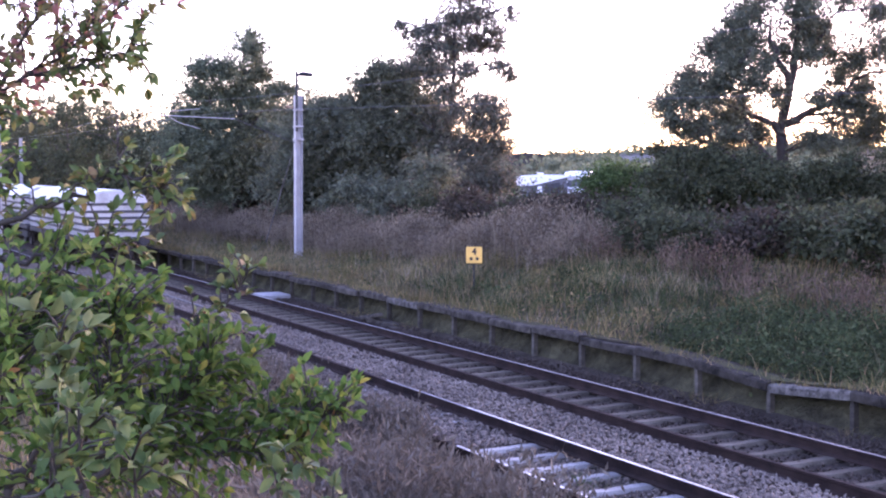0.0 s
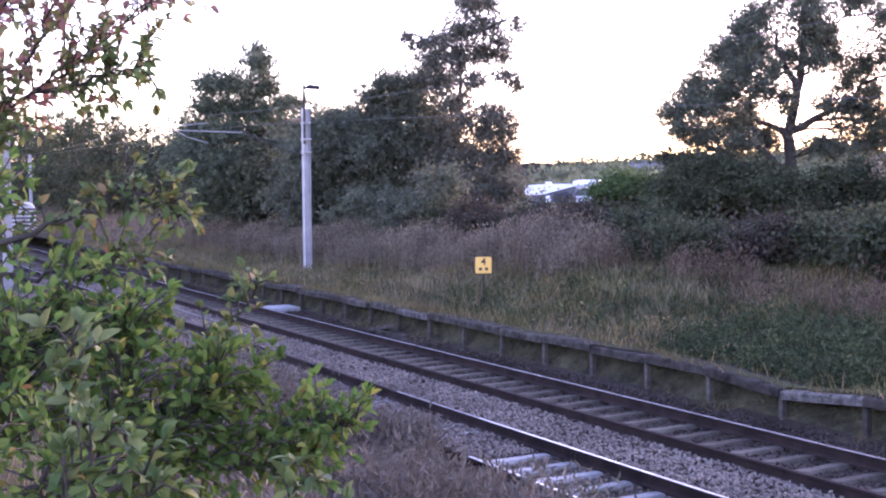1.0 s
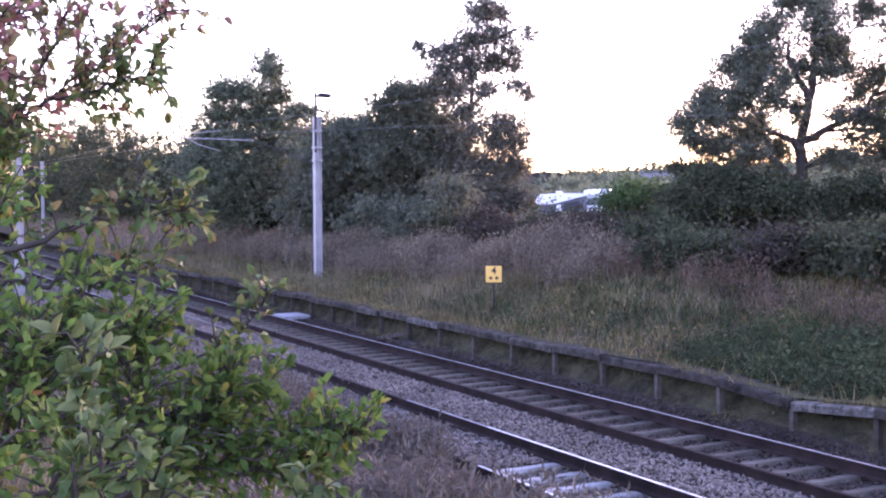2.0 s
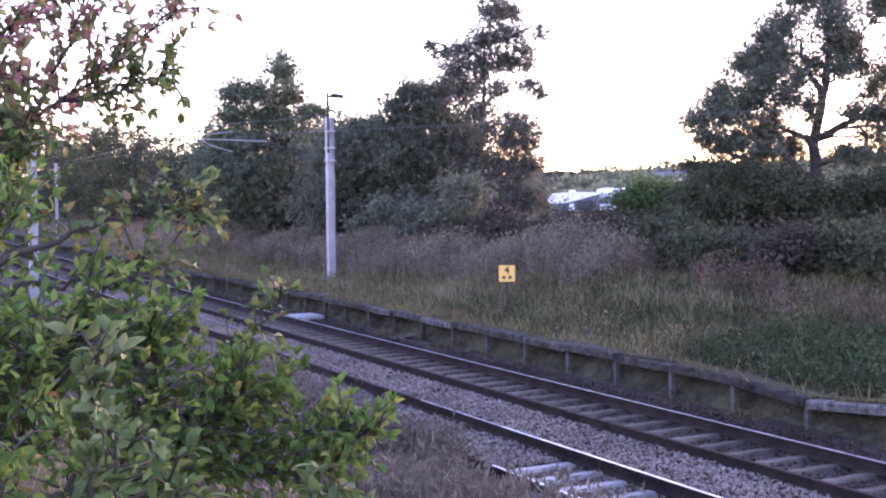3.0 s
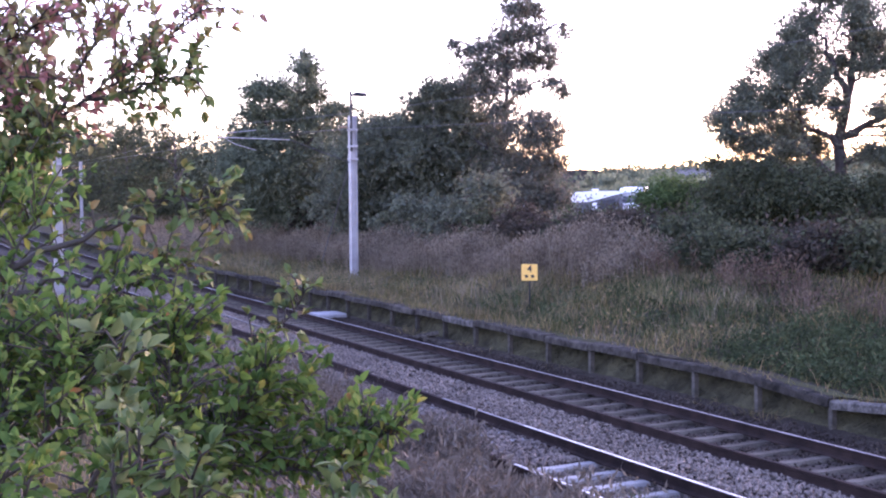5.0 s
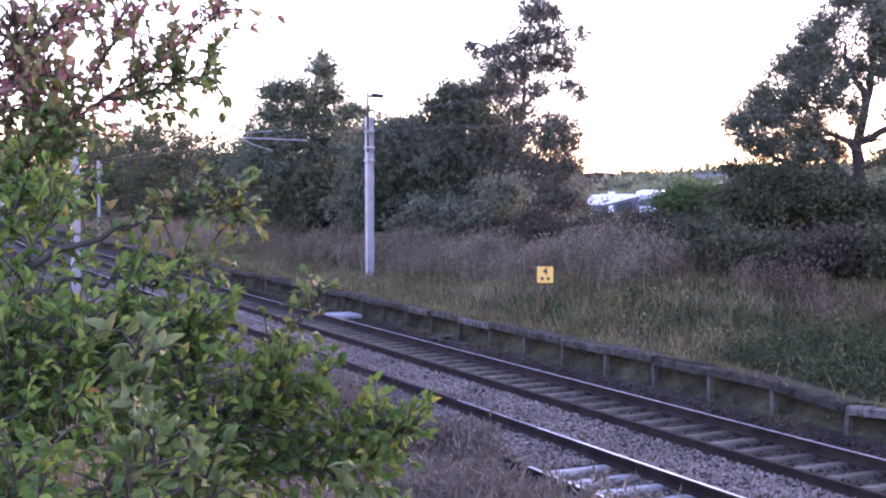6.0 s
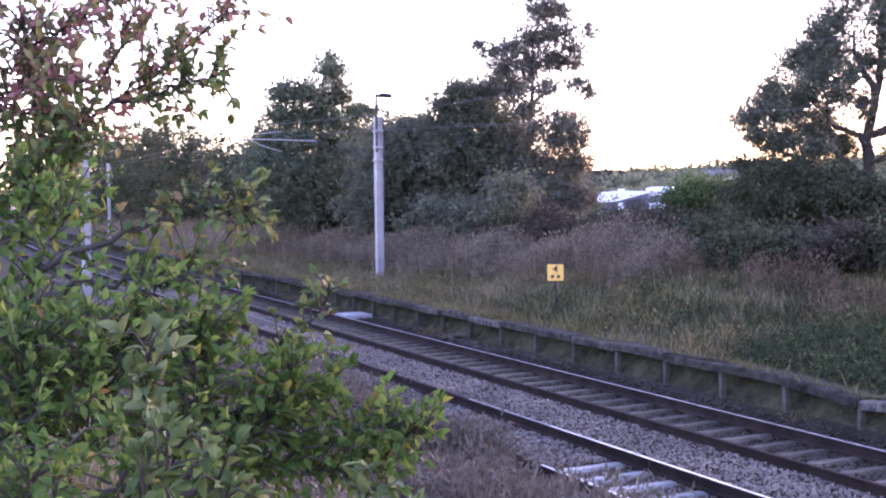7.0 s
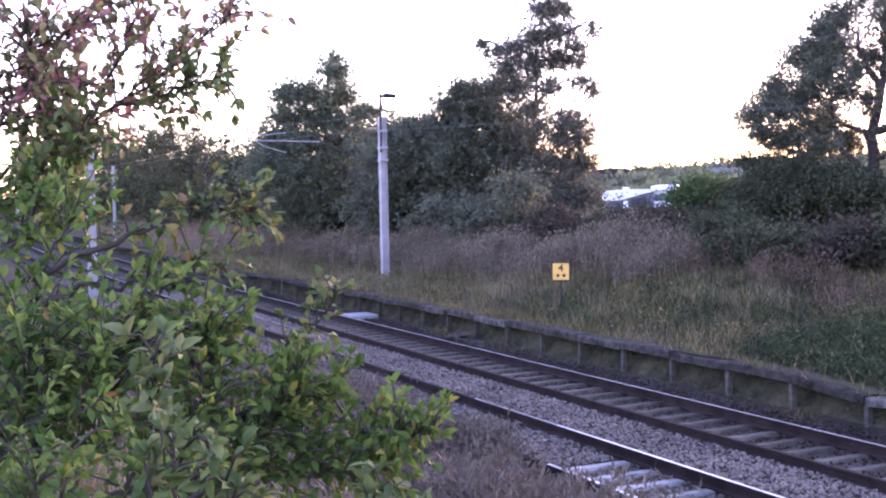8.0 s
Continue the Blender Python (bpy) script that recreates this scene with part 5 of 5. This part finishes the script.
LEAF_MESH = leaf_mesh()


def branch(pts, mat, seed, twigs=16, leaf=0.05, reach=0.3, root=None, r0=0.012, upward=0.25, per=11, single=False):
    """One limb with its twigs and leaves; its own origin is at its foot so that it can sway."""
    rng = np.random.default_rng(seed)
    pts = [Vector(p) for p in pts]
    foot = pts[0]
    ob_pts = [p - foot for p in pts]
    bm = bmesh.new()
    line = bent(ob_pts, 4, 0.012, rng)
    if root:
        tube(bm, bent([Vector(root) - foot, (Vector(root) - foot) * 0.45 + Vector((0.03, 0, 0)), Vector((0, 0, 0))], 3, 0.02, rng), r0 * 1.3, 6)
    tube(bm, line, [r0 * 0.85 * (1 - 0.8 * i / (len(line) - 1)) for i in range(len(line))], 6)
    P, A = [], []
    for i in range(twigs):
        u = rng.uniform(0.12, 1) ** 0.8 * (len(line) - 1)
        k = min(len(line) - 2, int(u))
        p = line[k].lerp(line[k + 1], u - k)
        along = (line[k + 1] - line[k]).normalized()
        d = Vector(rng.normal(0, 1, 3))
        d = (d - along * d.dot(along)).normalized() * 0.9 + along * 0.5 + Vector((0, 0, upward))
        d.normalize()
        ln = reach * rng.uniform(0.35, 1.1)
        tip = p + d * ln
        mid = p.lerp(tip, 0.5) + Vector((0, 0, 0.02))
        tube(bm, [p, mid, tip], [0.0036, 0.003, 0.0024], 4)
        m = max(3, int(per * ln / 0.3 * rng.uniform(0.7, 1.3)))
        for j in range(m):
            q = p.lerp(mid, 2 * j / m) if j < m / 2 else mid.lerp(tip, 2 * j / m - 1)
            P.append(q)
            A.append(np.array(d) * 0.6 + rng.normal(0, 0.7, 3) + np.array([0, 0, -0.15]))
        for j in range(4):
            P.append(tip)
            A.append(np.array(d) + rng.normal(0, 0.5, 3))
    ob = part("branch", bm, M_TWIG, APPLE, smooth=True)
    ob.location = foot - APPLE.location
    if single:
        for p, a in zip(P, A):
            y = Vector(a).normalized()
            x = y.cross(Vector(rng.normal(0, 0.45, 3)) + Vector((0, -0.42, 0.95))).normalized()
            lf = new("leaf", LEAF_MESH)
            lf.parent = ob
            k = leaf * rng.uniform(0.6, 1.25)
            m3 = Matrix((x * k, y * k, x.cross(y) * k)).transposed()
            lf.matrix_local = Matrix.Translation(p) @ m3.to_4x4()
        BRANCHES.append((ob, seed))
        return ob
    P, A = np.array(P), np.array(A)
    v, f = scatter(LEAF_O, P, A, rng.normal(0, 0.45, P.shape) + np.array([0, -0.42, 0.95]), leaf * rng.uniform(0.6, 1.25, len(P)))
    fast_mesh("foliage", v, f, mat, ob, True)
    BRANCHES.append((ob, seed))
    return ob


STEM = (-1.5, 4.1, 1.9)
branch([(-1.79, 4.60, 3.62), (-1.53, 4.70, 3.82), (-1.30, 4.90, 4.04), (-1.08, 5.00, 4.23), (-0.84, 5.10, 4.44)], L_APPLE_AUTUMN, 1, 64, 0.046, 0.28, (-1.8, 4.5, 1.9), 0.016)
branch([(-1.30, 4.90, 4.04), (-1.12, 4.90, 4.09), (-0.99, 4.90, 4.13), (-0.87, 4.90, 4.15)], L_APPLE_YELLOW, 2, 40, 0.046, 0.2)
branch([(-1.53, 4.70, 3.82), (-1.50, 4.70, 4.05), (-1.45, 4.70, 4.24), (-1.39, 4.70, 4.35)], L_APPLE_AUTUMN, 3, 44, 0.046, 0.26)
branch([(-1.36, 4.80, 3.98), (-1.28, 4.90, 4.22), (-1.21, 5.00, 4.43), (-1.18, 5.00, 4.56)], L_APPLE_AUTUMN, 4, 36, 0.046, 0.22)
branch([(-1.74, 4.60, 3.89), (-1.59, 4.60, 4.03), (-1.49, 4.60, 4.19), (-1.52, 4.60, 4.33)], L_APPLE_AUTUMN, 5, 44, 0.046, 0.24)
branch([(-1.44, 4.80, 4.32), (-1.33, 4.80, 4.42), (-1.26, 4.80, 4.51)], L_APPLE_AUTUMN, 6, 14, 0.046, 0.15)
branch([(-1.71, 4.50, 3.60), (-1.53, 4.50, 3.72), (-1.36, 4.50, 3.80), (-1.28, 4.50, 3.90)], L_APPLE_YELLOW, 7, 40, 0.046, 0.22, None, 0.013)
branch([(-1.53, 4.00, 3.35), (-1.24, 4.00, 3.49), (-1.06, 4.00, 3.55), (-0.89, 4.10, 3.62), (-0.76, 4.10, 3.69), (-0.65, 4.10, 3.66), (-0.61, 4.10, 3.56)], L_APPLE_YELLOW, 8, 46, 0.042, 0.11, STEM, 0.015)
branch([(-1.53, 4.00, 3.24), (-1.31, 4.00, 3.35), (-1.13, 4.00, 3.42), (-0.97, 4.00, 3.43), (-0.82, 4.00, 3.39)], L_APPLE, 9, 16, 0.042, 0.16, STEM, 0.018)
branch([(-1.15, 4.00, 3.20), (-1.01, 4.00, 3.35), (-0.90, 4.10, 3.45), (-0.75, 4.10, 3.46)], L_APPLE_YELLOW, 10, 16, 0.045, 0.15, STEM, 0.012)
branch([(-0.93, 4.20, 2.91), (-0.66, 4.20, 3.13), (-0.47, 4.20, 3.23), (-0.38, 4.20, 3.36)], L_APPLE_YELLOW, 11, 16, 0.045, 0.1, STEM, 0.008)
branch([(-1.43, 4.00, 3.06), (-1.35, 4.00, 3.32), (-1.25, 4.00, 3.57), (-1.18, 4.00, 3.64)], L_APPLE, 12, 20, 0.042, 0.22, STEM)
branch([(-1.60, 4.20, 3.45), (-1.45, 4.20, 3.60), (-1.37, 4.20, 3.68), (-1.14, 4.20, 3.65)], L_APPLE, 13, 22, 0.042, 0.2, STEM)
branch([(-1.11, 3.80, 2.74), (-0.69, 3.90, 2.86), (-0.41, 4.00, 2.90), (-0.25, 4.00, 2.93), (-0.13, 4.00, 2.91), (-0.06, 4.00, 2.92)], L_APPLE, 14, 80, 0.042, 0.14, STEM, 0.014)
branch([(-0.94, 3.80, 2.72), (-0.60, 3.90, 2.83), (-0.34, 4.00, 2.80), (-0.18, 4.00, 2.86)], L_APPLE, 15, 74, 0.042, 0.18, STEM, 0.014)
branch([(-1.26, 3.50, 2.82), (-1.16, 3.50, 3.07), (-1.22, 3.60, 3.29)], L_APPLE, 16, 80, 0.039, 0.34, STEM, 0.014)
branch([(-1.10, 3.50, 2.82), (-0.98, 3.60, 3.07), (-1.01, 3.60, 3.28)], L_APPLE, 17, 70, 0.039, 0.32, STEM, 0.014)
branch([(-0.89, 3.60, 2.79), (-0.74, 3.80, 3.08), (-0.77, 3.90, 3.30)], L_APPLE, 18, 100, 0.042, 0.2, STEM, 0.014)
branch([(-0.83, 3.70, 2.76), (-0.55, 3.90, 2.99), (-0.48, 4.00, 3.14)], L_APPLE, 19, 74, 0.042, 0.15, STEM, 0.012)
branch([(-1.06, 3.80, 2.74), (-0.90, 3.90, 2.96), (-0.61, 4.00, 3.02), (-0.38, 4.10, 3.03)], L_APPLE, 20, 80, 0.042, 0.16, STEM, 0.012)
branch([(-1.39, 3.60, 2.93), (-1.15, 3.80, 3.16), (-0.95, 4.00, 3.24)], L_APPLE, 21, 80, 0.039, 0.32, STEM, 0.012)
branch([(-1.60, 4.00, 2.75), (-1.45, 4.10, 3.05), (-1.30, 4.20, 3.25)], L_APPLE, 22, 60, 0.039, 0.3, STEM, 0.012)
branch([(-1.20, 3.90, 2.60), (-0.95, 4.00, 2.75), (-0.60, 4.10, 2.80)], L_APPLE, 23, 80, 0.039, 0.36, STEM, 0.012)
branch([(-0.59, 2.70, 3.01), (-0.63, 2.70, 3.19), (-0.64, 2.70, 3.31), (-0.65, 2.70, 3.37)], L_APPLE_PALE, 31, 12, 0.048, 0.085, (-0.7, 2.9, 1.95), 0.006, 0.3, 14, True)
branch([(-0.70, 2.60, 3.02), (-0.60, 2.60, 3.13), (-0.54, 2.60, 3.19)], L_APPLE_PALE, 32, 11, 0.047, 0.1, (-0.7, 2.9, 1.95), 0.006, 0.3, 14)
branch([(-0.48, 2.70, 2.97), (-0.49, 2.70, 3.06), (-0.53, 2.70, 3.14)], L_APPLE_PALE, 33, 11, 0.047, 0.1, (-0.6, 2.9, 1.95), 0.006, 0.3, 14)
branch([(-0.21, 3.00, 2.85), (-0.19, 3.00, 2.94), (-0.17, 3.00, 3.00)], L_APPLE_PALE, 34, 5, 0.055, 0.06, (-0.4, 3.2, 1.95), 0.006, 0.3, 10, True)
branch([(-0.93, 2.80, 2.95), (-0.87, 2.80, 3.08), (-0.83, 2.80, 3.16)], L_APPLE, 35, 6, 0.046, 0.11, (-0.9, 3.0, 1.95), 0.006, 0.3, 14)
branch([(-0.08, 3.00, 2.78), (-0.08, 3.00, 2.87), (-0.06, 3.00, 2.92)], L_APPLE_PALE, 36, 4, 0.055, 0.05, (-0.3, 3.2, 1.95), 0.006, 0.3, 10, True)

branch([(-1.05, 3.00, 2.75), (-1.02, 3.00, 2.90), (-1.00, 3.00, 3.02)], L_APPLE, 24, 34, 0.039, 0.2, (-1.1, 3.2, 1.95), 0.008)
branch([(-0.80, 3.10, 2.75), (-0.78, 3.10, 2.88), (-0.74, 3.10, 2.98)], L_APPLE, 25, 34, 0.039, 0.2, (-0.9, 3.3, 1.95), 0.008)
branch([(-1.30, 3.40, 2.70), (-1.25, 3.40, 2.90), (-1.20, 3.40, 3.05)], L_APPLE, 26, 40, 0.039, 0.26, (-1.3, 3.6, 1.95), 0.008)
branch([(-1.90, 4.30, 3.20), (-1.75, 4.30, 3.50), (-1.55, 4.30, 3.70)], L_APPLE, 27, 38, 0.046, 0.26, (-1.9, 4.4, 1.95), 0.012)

branch([(-1.72, 4.60, 3.94), (-1.57, 4.60, 3.99), (-1.44, 4.60, 4.04), (-1.32, 4.60, 4.12)], L_APPLE_AUTUMN, 51, 26, 0.046, 0.17)
branch([(-1.72, 4.60, 3.75), (-1.57, 4.60, 3.83), (-1.45, 4.60, 3.88), (-1.32, 4.60, 3.91)], L_APPLE_YELLOW, 52, 44, 0.046, 0.17)
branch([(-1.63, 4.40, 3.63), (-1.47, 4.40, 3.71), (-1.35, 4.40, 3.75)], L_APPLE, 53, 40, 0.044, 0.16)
branch([(-1.67, 4.60, 4.12), (-1.54, 4.60, 4.20), (-1.43, 4.60, 4.28)], L_APPLE_AUTUMN, 54, 14, 0.046, 0.16)
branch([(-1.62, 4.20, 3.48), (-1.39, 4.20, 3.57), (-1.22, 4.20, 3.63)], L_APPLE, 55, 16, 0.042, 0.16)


def sway_rows(ob, seed):
    """A light breeze: each limb rocks about its foot by a fraction of a degree."""
    rng = random.Random(seed)
    a, p = rng.uniform(0.25, 0.55), rng.uniform(0, 6.28)
    base = ob.matrix_basis.copy()
    rows = []
    for i in range(17):
        t = i * 0.5
        g = 0.6 + 0.4 * math.sin(t * 0.9 + p)
        rows.append((t, base @ pose(0, 0, 0, a * g * math.sin(t * 3.1 + p), a * g * math.sin(t * 2.6 + p * 1.7), 0)))
    return rows


def motions():
    for i, c in enumerate(TRAIN):
        walk(c, train_rows(i))
    for ob, seed in BRANCHES:
        walk(ob, sway_rows(ob, seed))


motions()
